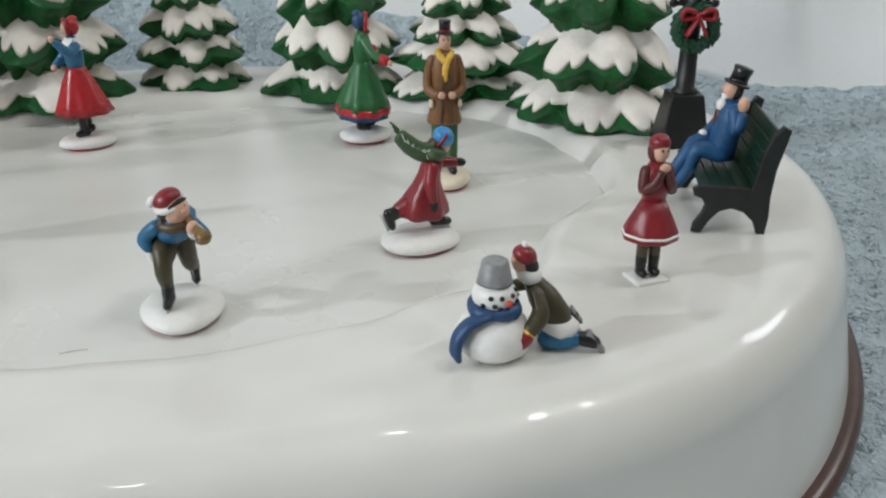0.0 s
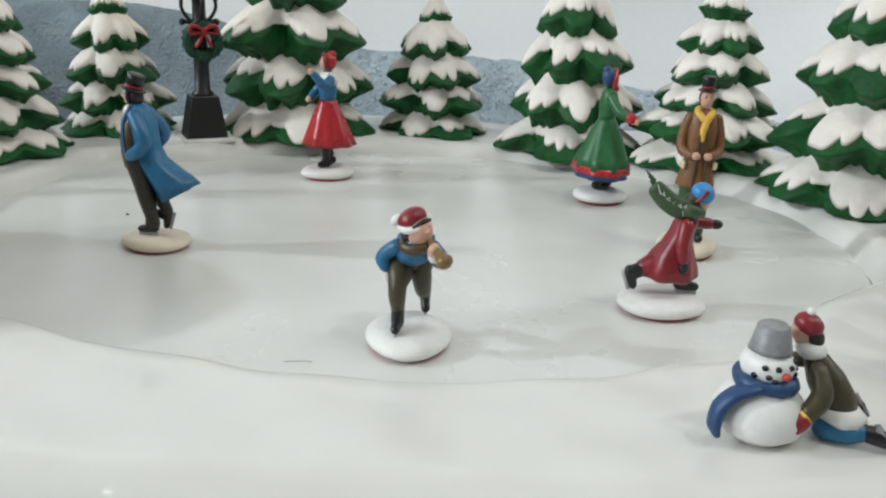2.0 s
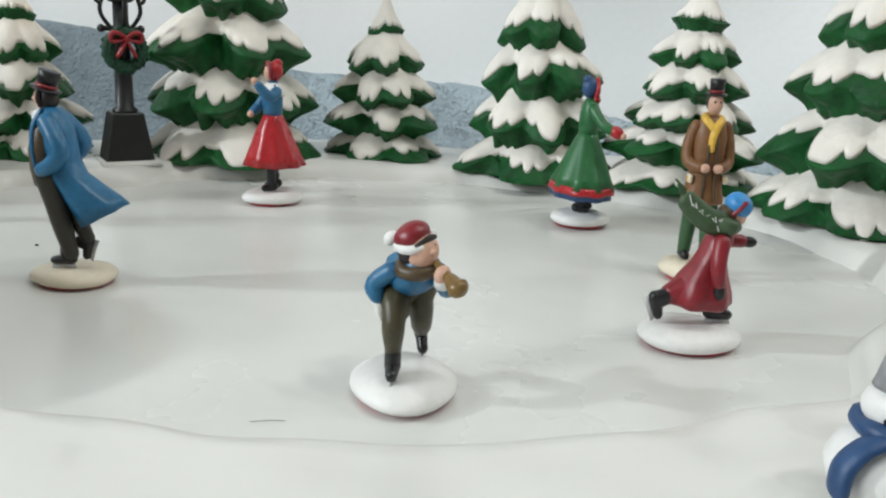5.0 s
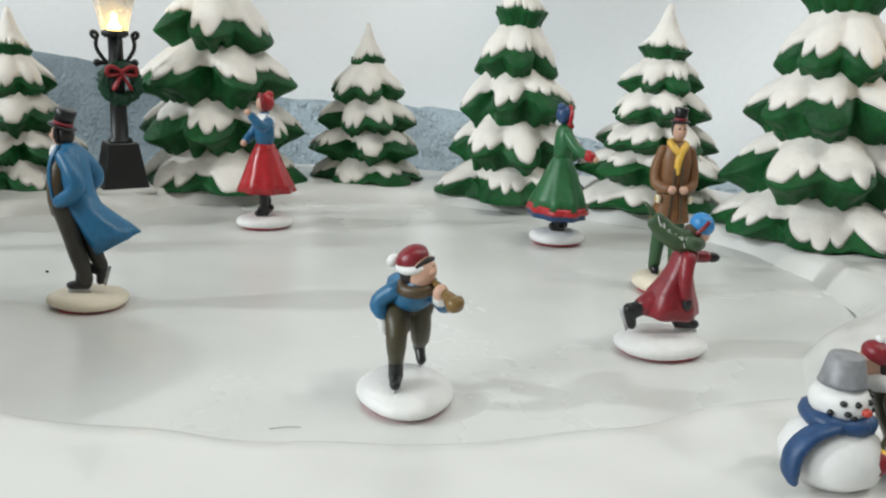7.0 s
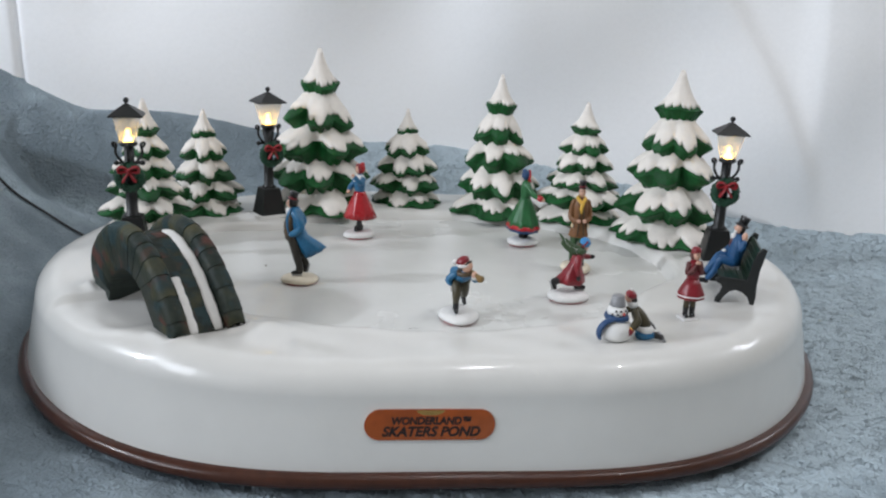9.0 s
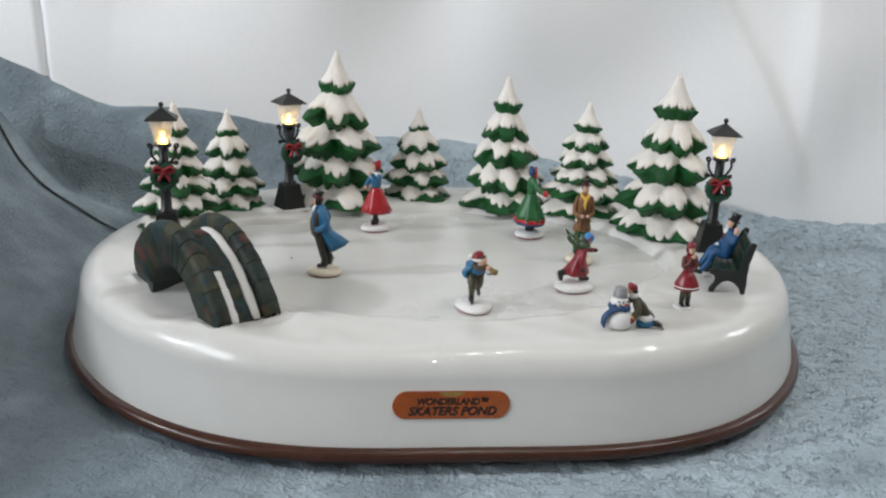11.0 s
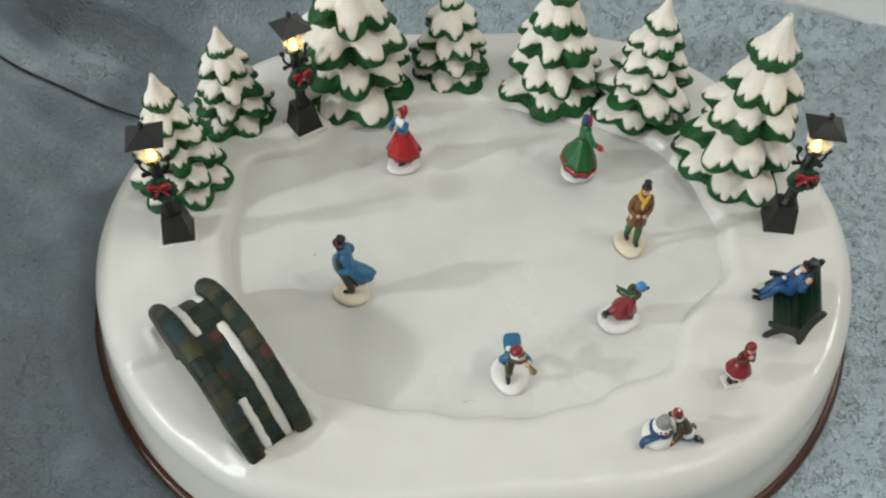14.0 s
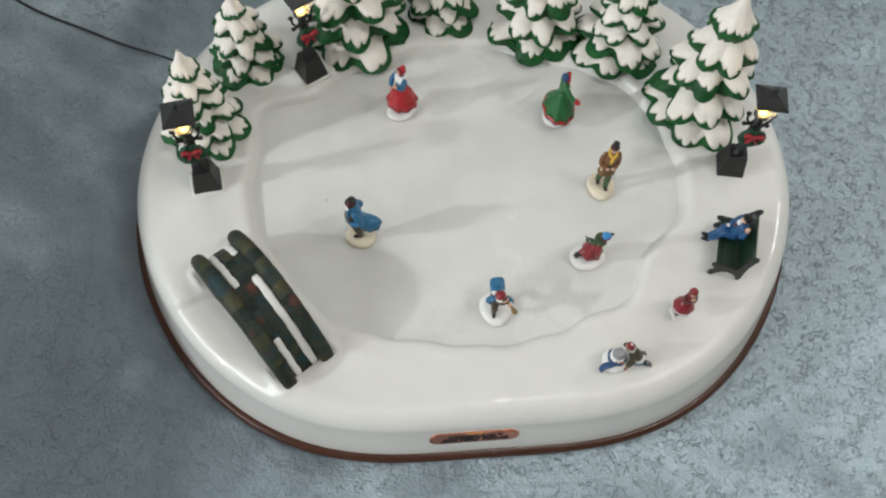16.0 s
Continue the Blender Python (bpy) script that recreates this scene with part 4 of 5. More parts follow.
# ---------------------------------------------------------------- painted figurines
def figurine(name, label, m, colours, shape, category="figurine", group="painted figurines"):
    """One mesh; shape(bm, c) works in millimetres, +x ahead, with c[name] the paint slot."""
    bm = bmesh.new()
    c = {k: i for i, k in enumerate(colours)}
    shape(bm, c)
    bm.transform(Matrix.Diagonal((0.001, 0.001, 0.001, 1)))
    ob = part(name, bm, [PAINT[k] for k in colours])
    ob.matrix_world = m
    return tagged(ob, label, category, group)


def stand(bm, c, rx, ry, top="white", h=4.2, under="underred"):
    loft(bm, [(0, 0, 0.0, rx * 0.80, ry * 0.80), (0, 0, 0.9, rx * 0.88, ry * 0.88)], c[under], 28)
    loft(bm, [(0, 0, 0.9, rx * 0.93, ry * 0.93), (0, 0, 1.6, rx, ry), (0, 0, 2.6, rx * 0.99, ry * 0.99), (0, 0, 3.5, rx * 0.90, ry * 0.90), (0, 0, h, rx * 0.70, ry * 0.70), (0, 0, h + 0.15, rx * 0.3, ry * 0.3)], c[top], 28, 3, 0.045)


def skate(bm, c, x, y, z, yaw=0.0, pitch=0.0, long=4.2):
    r = pose(x, y, z, 0, pitch, yaw)
    def P(a, b, d):
        return r @ Vector((a, b, d))
    z -= 0.7
    r = pose(x, y, z, 0, pitch, yaw)
    tube(bm, [P(-long * 0.35, 0, 1.5), P(long * 0.1, 0, 1.3), P(long * 0.62, 0, 1.0)], [1.5, 1.35, 1.1], c["black"], 10)
    tube(bm, [P(0, 0, 1.5), P(-0.3, 0, 4.2)], [1.35, 1.5], c["black"], 10)
    if "steel" in c:
        hull(bm, [P(-long * 0.55, -0.25, -0.9), P(long * 0.8, -0.25, -0.9), P(long * 0.8, 0.25, -0.9), P(-long * 0.55, 0.25, -0.9)], [P(-long * 0.5, -0.25, 0.4), P(long * 0.7, -0.25, 0.4), P(long * 0.7, 0.25, 0.4), P(-long * 0.5, 0.25, 0.4)], c["steel"])


def top_hat(bm, c, x, y, z, s=1.0, band="maroon", body="black"):
    loft(bm, [(x, y, z, 3.6 * s, 3.4 * s), (x, y, z + 0.35 * s, 3.9 * s, 3.7 * s), (x, y, z + 0.7 * s, 3.6 * s, 3.4 * s)], c[body], 20)
    loft(bm, [(x, y, z + 0.6 * s, 2.65 * s, 2.5 * s), (x, y, z + 1.7 * s, 2.6 * s, 2.45 * s)], c[band], 20)
    loft(bm, [(x, y, z + 1.6 * s, 2.5 * s, 2.35 * s), (x, y, z + 3.4 * s, 2.55 * s, 2.4 * s), (x, y, z + 5.0 * s, 2.8 * s, 2.65 * s), (x, y, z + 5.2 * s, 2.4 * s, 2.2 * s)], c[body], 20)


def tilted(bm, old, at, lean):
    """Leans what was added to bm since old was taken about the point at."""
    r = Euler((0, radians(lean), 0)).to_matrix()
    for v in bm.verts:
        if v not in old:
            v.co = r @ (v.co - Vector(at)) + Vector(at)


def gentleman(bm, c):
    # he glides on his left leg, leaning ahead, the other skate kicked up behind, both fists in his pockets
    stand(bm, c, 11.0, 9.6, "cream")
    skate(bm, c, 1.2, 2.2, 6.1, 0, 0, 4.6)
    tube(bm, [(-0.4, 2.2, 8.2), (2.0, 2.2, 18), (4.4, 1.9, 29)], [1.9, 2.55, 3.4], c["darktrouser"], 16)
    skate(bm, c, -4.4, -1.9, 9.6, 0, 72, 4.4)
    tube(bm, [(-3.2, -1.9, 11.4), (0.2, -2.1, 18.5), (3.6, -1.9, 28.5)], [1.8, 2.5, 3.3], c["darktrouser"], 16)
    loft(bm, [(4.8, 0, 26.0, 3.6, 4.2), (5.3, 0, 30, 3.9, 4.5), (5.4, 0, 35, 3.8, 4.7), (4.6, 0, 40, 3.3, 4.5), (4.0, 0, 43.6, 2.1, 2.5)], c["brown"], 22)
    for z in (31.0, 33.6, 36.2):
        blob(bm, (9.2 - 0.02 * (z - 33) ** 2, 0, z), (0.35, 0.4, 0.4), c["hair"], 8, 5)
    blob(bm, (6.0, 0, 42.6), (2.1, 1.9, 2.6), c["white"])
    # long coat, open in front, its tails blown back
    rings = []
    for x, z, dx, dz, long, wide in ((-9.0, 18.4, -0.86, 0.48, 6.9, 5.6), (-6.8, 21.2, -0.90, 0.42, 6.3, 5.8), (-3.4, 24.8, -0.95, 0.30, 5.3, 5.6), (-0.2, 28.6, -1.0, 0.10, 4.4, 5.3), (0.9, 32.6, -1.0, 0.0, 3.9, 5.0), (1.5, 37.0, -1.0, 0.0, 3.9, 5.2), (1.9, 41.4, -1.0, 0.0, 3.6, 5.1), (2.4, 44.2, -1.0, 0.0, 2.7, 3.6), (2.8, 45.6, -1.0, 0.0, 2.0, 2.2)):
        deep = max(0.0, (32 - z) / 14)
        rings.append([Vector((x + dx * long * math.cos(q) * (1 + 0.06 * deep * math.cos(7 * q)), wide * math.sin(q) * (1 + 0.09 * deep * math.cos(6 * q + 0.5)), z + dz * long * math.cos(q))) for q in np.linspace(0, 2 * math.pi, 36, endpoint=False)])
    ring_skin(bm, rings, c["blue"])
    for s in (-1, 1):
        tube(bm, [(2.6, 4.4 * s, 42.4), (0.0, 6.4 * s, 38.6), (-1.2, 7.2 * s, 35.2), (1.2, 6.6 * s, 32.2), (4.4, 5.0 * s, 30.4)], [2.3, 2.3, 2.2, 2.1, 1.8], c["blue"], 14)
        tube(bm, [(5.0, 2.2 * s, 44.6), (6.6, 3.0 * s, 41), (7.0, 3.6 * s, 36), (6.4, 4.2 * s, 31.5)], [0.9, 1.3, 1.2, 0.8], c["blue"], 10, 0.55)
    blob(bm, (5.0, 0, 47.6), (2.3, 2.05, 2.9), c["skin"], 18, 11)
    blob(bm, (7.2, 0, 47.4), (0.7, 0.5, 0.8), c["skin"], 8, 6)
    for q in (-1, 1):
        blob(bm, (6.95, 0.85 * q, 48.4), (0.25, 0.32, 0.34), c["hair"], 8, 5)
        tube(bm, [(5.2, 2.0 * q, 49.4), (5.3, 2.15 * q, 47.6), (5.0, 2.0 * q, 45.9)], [0.7, 0.75, 0.5], c["hair"], 8)
    blob(bm, (3.6, 0, 47.7), (2.3, 2.45, 2.9), c["hair"], 18, 11)
    old = set(bm.verts)
    top_hat(bm, c, 4.3, 0, 49.6, 0.98)
    tilted(bm, old, (4.3, 0, 49.6), -17)


def brown_jacket(bm, c):
    stand(bm, c, 10.4, 8.8, "cream")
    for s, x in ((-1, -3.0), (1, 2.4)):
        tube(bm, [(x - 0.9, 2.1 * s, 5.7), (x + 2.4, 2.3 * s, 5.3)], [1.55, 1.25], c["black"], 10)
        tube(bm, [(x, 2.1 * s, 6.6), (x * 0.7, 2.0 * s, 14), (0, 1.8 * s, 23)], [1.75, 2.05, 2.8], c["trouser_green"], 16)
    loft(bm, [(-0.1, 0, 19.4, 4.6, 5.6), (0, 0, 20.0, 4.7, 5.7), (0, 0, 23, 4.0, 4.9), (0, 0, 27, 3.5, 4.2), (0, 0, 31, 3.6, 4.3), (0, 0, 35.5, 3.6, 4.5), (0, 0, 39.0, 2.6, 3.7), (0, 0, 40.6, 1.6, 2.0)], c["tan"], 28, 7, 0.035)
    for s in (-1, 1):
        tube(bm, [(-0.2, 4.0 * s, 38.0), (-0.4, 5.3 * s, 33.4), (0.8, 5.2 * s, 29.4), (3.8, 2.8 * s, 28.4)], [1.55, 1.6, 1.55, 1.25], c["tan"], 12)
        blob(bm, (4.6, 1.7 * s, 28.4), (1.2, 1.3, 1.1), c["skin"])
        box(bm, (0.4, (3.9 if s > 0 else -5.2), 24.4), (3.2, (5.2 if s > 0 else -3.9), 26.6), c["yellow"], 0.55)
        tube(bm, [(3.3, 0.5 * s, 37.2), (3.8, 1.1 * s, 32.0), (4.0, 1.5 * s, 24.0), (4.6, 1.9 * s, 20.4)], [0.35, 0.45, 0.45, 0.35], c["brown"], 6)
    tube(bm, [(-1.9, 1.5, 40.4), (1.2, 2.0, 39.8), (3.0, 0.5, 38.2), (3.6, -0.4, 35.5), (3.7, -0.4, 32.8)], [1.0, 1.1, 1.1, 1.05, 0.8], c["yellow"], 10, 0.7)
    tube(bm, [(-1.9, 1.5, 40.4), (-2.3, 0, 40.6), (-1.9, -1.5, 40.4), (1.2, -2.0, 39.8), (3.0, -0.5, 38.0)], [1.0, 1.0, 1.0, 1.1, 1.0], c["yellow"], 10, 0.7)
    blob(bm, (0.7, 0, 43.4), (2.1, 1.9, 2.7), c["skin"], 16, 10)
    blob(bm, (2.8, 0, 43.2), (0.5, 0.4, 0.6), c["skin"], 8, 6)
    for q in (-1, 1):
        blob(bm, (2.55, 0.75 * q, 44.0), (0.25, 0.30, 0.32), c["hair"], 8, 5)
    blob(bm, (-0.5, 0, 43.8), (2.0, 2.15, 2.5), c["hair"], 16, 10)
    top_hat(bm, c, 0.2, 0, 45.4, 0.76)


def lady(bm, c, skirt, hem, under, bodice, collar, bonnet, arms, top="white", wide=1.0):
    stand(bm, c, 10.2, 8.6, top)
    for s, x in ((-1, -1.2), (1, 1.6)):
        skate(bm, c, x, 2.6 * s, 5.2, 8 * s, 0, 3.6)
        tube(bm, [(x, 2.6 * s, 8.5), (x * 0.5, 2.2 * s, 15)], [1.5, 1.8], c["black"], 10)
    def spread(z):
        # the skirt widens sideways towards the hem
        return 1 + (wide - 1) * min(1.0, max(0.0, (29.5 - z) / 15.0))
    if under:
        loft(bm, [(x, y, z, a, b * spread(z)) for x, y, z, a, b in ((-0.6, 0, 9.6, 9.9, 10.3), (-0.5, 0, 12.5, 9.4, 9.8), (0, 0, 16, 6, 6.4))], c[under], 54, 9, 0.045)
    if hem:
        loft(bm, [(x, y, z, a, b * spread(z)) for x, y, z, a, b in ((-0.5, 0, 11.3, 10.5, 10.9), (-0.4, 0, 12.0, 10.6, 11.0), (-0.4, 0, 13.6, 10.15, 10.55))], c[hem], 54, 9, 0.045)
    loft(bm, [(x, y, z, a, b * spread(z)) for x, y, z, a, b in ((-0.4, 0, 12.9, 10.2, 10.6), (-0.3, 0, 16, 8.9, 9.2), (-0.1, 0, 20, 7.2, 7.5), (0, 0, 24, 5.6, 5.8), (0, 0, 28, 3.6, 3.8), (0, 0, 29.5, 2.8, 3.1))], c[skirt], 54, 9, 0.05)
    loft(bm, [(0, 0, 28.5, 3.0, 3.3), (0.1, 0, 32, 3.3, 3.9), (0.2, 0, 35.5, 3.3, 4.3), (0.1, 0, 38.3, 2.4, 3.2), (0, 0, 39.6, 1.5, 1.7)], c[bodice], 20)
    if collar:
        loft(bm, [(0.2, 0, 35.2, 3.9, 5.0), (0.2, 0, 37.2, 3.4, 4.4), (0.1, 0, 39.2, 1.9, 2.2)], c[collar], 18, 7, 0.05)
    for chain, cuff in arms:
        tube(bm, chain[:3], [1.9, 1.7, 1.4], c[bodice], 12)
        if cuff:
            a, b = Vector(chain[1]), Vector(chain[2])
            tube(bm, [a.lerp(b, 0.75), b], [1.8, 1.9], c[cuff], 12)
        a, b = Vector(chain[1]), Vector(chain[2])
        blob(bm, b + (b - a).normalized() * 1.8, (1.1, 1.1, 1.1), c["skin"])
    blob(bm, (0.9, 0, 42.2), (2.1, 2.0, 2.6), c["skin"])
    blob(bm, (-0.6, 0, 42.8), (2.8, 2.7, 3.1), c[bonnet])
    tube(bm, [(1.1, -2.3, 40.8), (1.5, -2.0, 43.4), (1.6, 0, 45.4), (1.5, 2.0, 43.4), (1.1, 2.3, 40.8)], 0.75, c["red" if bonnet != "red" else "maroon"], 8)
    blob(bm, (-1.6, 0, 45.2), (1.6, 1.6, 1.4), c[bonnet])


def green_lady(bm, c):
    lady(bm, c, "green", "red", "navy", "green", None, "navy", [([(0, 4.0, 36.5), (2.4, 8.4, 32.5), (6.4, 11.4, 30.6)], "red"), ([(0, -4.0, 36.5), (2.4, -8.4, 32.5), (6.4, -11.4, 30.6)], "red")], wide=1.28)
    tube(bm, [(1.4, -1.6, 39.8), (2.2, 0, 39.0), (1.4, 1.6, 39.8)], 1.1, c["red"], 8)


def red_lady(bm, c):
    lady(bm, c, "red", None, None, "blue", "white", "red", [([(0, 4.0, 36.5), (3.4, 7.6, 35.5), (7.0, 7.6, 39.0)], None), ([(0, -4.0, 36.5), (3.2, -6.0, 31.0), (6.0, -2.8, 29.6)], None)])


def skating_girl(bm, c):
    stand(bm, c, 11.6, 9.4, h=4.8)
    skate(bm, c, 6.0, 1.0, 6.2, 0, 0, 4.4)
    tube(bm, [(5.6, 1.0, 8.0), (4.4, 1.0, 12)], [1.6, 1.9], c["black"], 10)
    tube(bm, [(-2.0, -1.2, 12.4), (-8.4, -1.4, 10.4)], [2.0, 1.6], c["black"], 10)
    skate(bm, c, -9.8, -1.4, 9.4, 0, 66, 4.0)
    loft(bm, [(1.4, 0, 9.0, 6.2, 5.6), (1.2, 0, 9.8, 7.2, 6.6), (1.2, 0, 12, 6.9, 6.4), (1.8, 0, 15, 5.6, 5.5), (3.0, 0, 18.2, 3.9, 4.1), (4.0, 0, 20.8, 3.2, 3.6), (5.0, 0, 23.2, 3.1, 3.8), (6.0, 0, 25.6, 2.1, 2.5)], c["maroon"], 30, 6, 0.10)
    tube(bm, [(-5.6, -0.9, 11.2), (-2.0, -0.6, 12.4), (2, 0, 13.4)], [2.3, 3.2, 3.9], c["maroon"], 14)
    tube(bm, [(5.2, 3.6, 23.6), (8.4, 5.4, 22.0), (12.4, 5.6, 21.6)], [1.8, 1.6, 1.4], c["maroon"], 12)
    blob(bm, (14.0, 5.6, 21.5), (1.9, 1.1, 1.2), c["black"])
    tube(bm, [(4.6, -3.6, 23.4), (3.2, -5.6, 19.0), (3.4, -5.8, 15.4)], [1.8, 1.7, 1.5], c["maroon"], 12)
    blob(bm, (3.6, -5.8, 13.6), (1.3, 1.2, 2.0), c["black"])
    blob(bm, (8.6, 0, 28.6), (2.3, 2.1, 2.5), c["skin"])
    blob(bm, (6.6, 0, 28.4), (2.2, 2.5, 2.2), c["brown"])
    blob(bm, (9.0, 0, 30.4), (3.0, 3.0, 2.7), c["sky"])
    tube(bm, [(7.0, -2.4, 28.8), (8.2, -2.8, 30.0), (9.6, -2.7, 31.4)], 0.5, c["maroon"], 6)
    tube(bm, [(7.8, 2.0, 26.4), (5.6, 3.0, 26.6), (3.6, 0, 27.0), (5.6, -3.0, 26.6), (7.8, -2.0, 26.4)], [1.4, 1.9, 2.1, 1.9, 1.4], c["scarfgreen"], 12)
    # the scarf's tail flies behind, a flat band with pale checks and a fringe
    tube(bm, [(5.0, -2.2, 26.8), (2.0, -2.4, 27.4), (-0.8, -2.2, 29.2), (-3.2, -1.8, 31.6)], [1.3, 1.35, 1.3, 1.1], c["scarfgreen"], 12, 2.0)
    for k in range(6):
        q = k / 5
        x, z = 4.6 - 7.0 * q, 26.9 + 4.4 * q * q
        tube(bm, [(x + 0.4, -3.62 + 0.5 * q, z - 1.5), (x - 0.4, -3.68 + 0.5 * q, z + 1.3)], 0.11, c["white"], 6)
        if k < 5:
            tube(bm, [(x - 0.2, -3.78 + 0.5 * q, z + 0.4), (x - 1.1, -3.70 + 0.5 * q, z + 1.1)], 0.10, c["white"], 6)
    for k in range(4):
        q = k / 3 - 0.5
        tube(bm, [(-3.0 - q * 0.8, -1.8, 32.0 + q * 3.0), (-4.6 - q * 1.4, -1.5, 33.6 + q * 3.4)], [0.42, 0.30], c["scarfgreen"], 6)
    # she leans into the stride
    for v in bm.verts:
        v.co.x -= 0.10 * max(0.0, v.co.z - 12)


def horn_boy(bm, c):
    # he skates bent over on his right leg, the left one trailing, and turns his head and horn to his left
    stand(bm, c, 12.2, 10.4, h=4.9)
    skate(bm, c, 4.6, -2.4, 6.3, -6, 4, 4.6)
    tube(bm, [(4.2, -2.4, 6.8), (4.0, -2.4, 10.2)], [1.55, 1.75], c["black"], 12)
    tube(bm, [(4.0, -2.4, 10.0), (5.6, -2.6, 14.4), (3.4, -2.4, 17.4), (-0.6, -1.9, 19.6)], [1.75, 2.35, 2.7, 2.9], c["olive"], 14)
    skate(bm, c, -8.6, 3.4, 8.2, 6, 38, 4.6)
    tube(bm, [(-8.2, 3.4, 8.6), (-6.4, 3.3, 11.2)], [1.55, 1.75], c["black"], 12)
    tube(bm, [(-6.6, 3.3, 11.0), (-2.6, 3.0, 12.8), (-1.0, 2.6, 16.4), (-1.4, 2.1, 19.4)], [1.7, 2.3, 2.7, 2.9], c["olive"], 14)
    blob(bm, (-1.4, 0, 19.4), (3.3, 3.8, 2.5), c["olive"])
    # short coat: back, chest and the tail that flies up behind
    tube(bm, [(-4.0, 0, 21.0), (-0.8, 0, 21.8), (2.2, 0.2, 23.0), (4.2, 0.4, 25.0)], [3.2, 3.7, 3.9, 2.6], c["blue"], 20, 0.86)
    tail = [(-1.2, 0, 20.8, 2.7, 3.7), (-4.2, 0, 20.8, 2.2, 4.1), (-7.0, 0, 21.4, 1.7, 4.3), (-9.2, 0, 22.4, 1.2, 4.0), (-10.4, 0, 23.1, 0.5, 3.0)]
    rings = []
    for x, y, z, hh, w in tail:
        rings.append([Vector((x - 0.25 * hh * math.sin(q), y + w * math.cos(q) * (1 + 0.05 * math.sin(5 * q)), z + hh * math.sin(q))) for q in np.linspace(0, 2 * math.pi, 22, endpoint=False)])
    ring_skin(bm, rings, c["blue"])
    # left arm lifts the horn, the right one hangs before the hip
    tube(bm, [(3.0, 3.4, 24.2), (4.2, 6.0, 21.6), (6.8, 4.6, 23.6)], [1.8, 1.75, 1.5], c["blue"], 12)
    tube(bm, [(6.6, 4.7, 23.5), (7.6, 4.3, 24.4)], [1.7, 1.5], c["white"], 10)
    blob(bm, (8.0, 4.0, 25.2), (1.35, 1.35, 1.6), c["skin"])
    tube(bm, [(6.2, 2.9, 26.6), (8.4, 4.3, 25.6), (10.0, 5.3, 24.9)], [0.55, 0.75, 1.0], c["brass"], 12)
    tube(bm, [(9.6, 5.1, 25.1), (10.8, 5.8, 24.5), (11.5, 6.3, 24.2)], [1.0, 1.35, 1.75], c["brass"], 16)
    blob(bm, (11.9, 6.5, 24.0), (0.5, 1.1, 1.2), c["hair"], 10, 6)
    tube(bm, [(2.6, -3.4, 24.0), (1.6, -5.8, 21.4), (2.4, -5.4, 18.8)], [1.8, 1.75, 1.45], c["blue"], 12)
    tube(bm, [(2.4, -5.4, 19.0), (2.9, -5.2, 17.2), (3.0, -4.9, 15.6)], [1.25, 1.3, 0.8], c["white"], 10, 0.7)
    # muffler, head turned aside, cap
    tube(bm, [(2.4, -2.2, 25.2), (4.6, -2.0, 24.6), (5.9, 0.4, 24.6), (5.2, 2.6, 25.0), (2.8, 2.8, 25.6)], [1.2, 1.3, 1.4, 1.3, 1.1], c["brown"], 10)
    old = set(bm.verts)
    blob(bm, (4.4, 1.2, 28.0), (2.5, 2.4, 2.9), c["skin"], 18, 11)
    blob(bm, (6.2, 2.5, 27.8), (0.6, 0.6, 0.5), c["skin"], 8, 6)
    blob(bm, (3.5, 0.3, 28.6), (2.6, 2.6, 2.7), c["hair"], 18, 11)
    tube(bm, [(4.4, 3.2, 29.4), (5.6, 2.4, 29.9), (6.2, 0.6, 29.6)], [0.5, 0.6, 0.5], c["hair"], 8)
    for dx, dy in ((5.55, 2.95), (6.35, 1.65)):
        blob(bm, (dx, dy, 28.5), (0.32, 0.32, 0.40), c["hair"], 8, 5)
    blob(bm, (3.3, 0.3, 30.7), (2.7, 2.7, 2.4), c["maroon"], 18, 11)
    rot = Euler((radians(-14), radians(16), 0)).to_matrix()
    ring = [Vector((3.7, 0.6, 29.9)) + rot @ Vector((2.55 * math.cos(q), 2.5 * math.sin(q), 0)) for q in np.linspace(0, 2 * math.pi, 25)]
    tube(bm, ring, 0.72, c["white"], 8)
    blob(bm, (1.2, -2.6, 31.2), (1.15, 1.15, 1.15), c["white"])
    # slender legs, broad shoulders and a large head laid over to one side; above the hips he leans over to his left
    lay = Euler((radians(26), 0, 0)).to_matrix()
    for v in bm.verts:
        if 7 < v.co.z < 18:
            side = -2.45 if v.co.y < 0 else 3.0
            v.co.y = side + (v.co.y - side) * 0.90
        if v.co.z > 18:
            wide = 1 + 0.12 * min(1.0, (v.co.z - 18) / 2)
            v.co.x, v.co.y = 1.5 + (v.co.x - 1.5) * wide, 0.4 + (v.co.y - 0.4) * wide
        if v not in old:
            v.co = Vector((4.4, 1.1, 26.4)) + lay @ (v.co - Vector((4.4, 1.1, 26.4))) * 1.10
        v.co.y += 0.16 * max(0.0, v.co.z - 18)


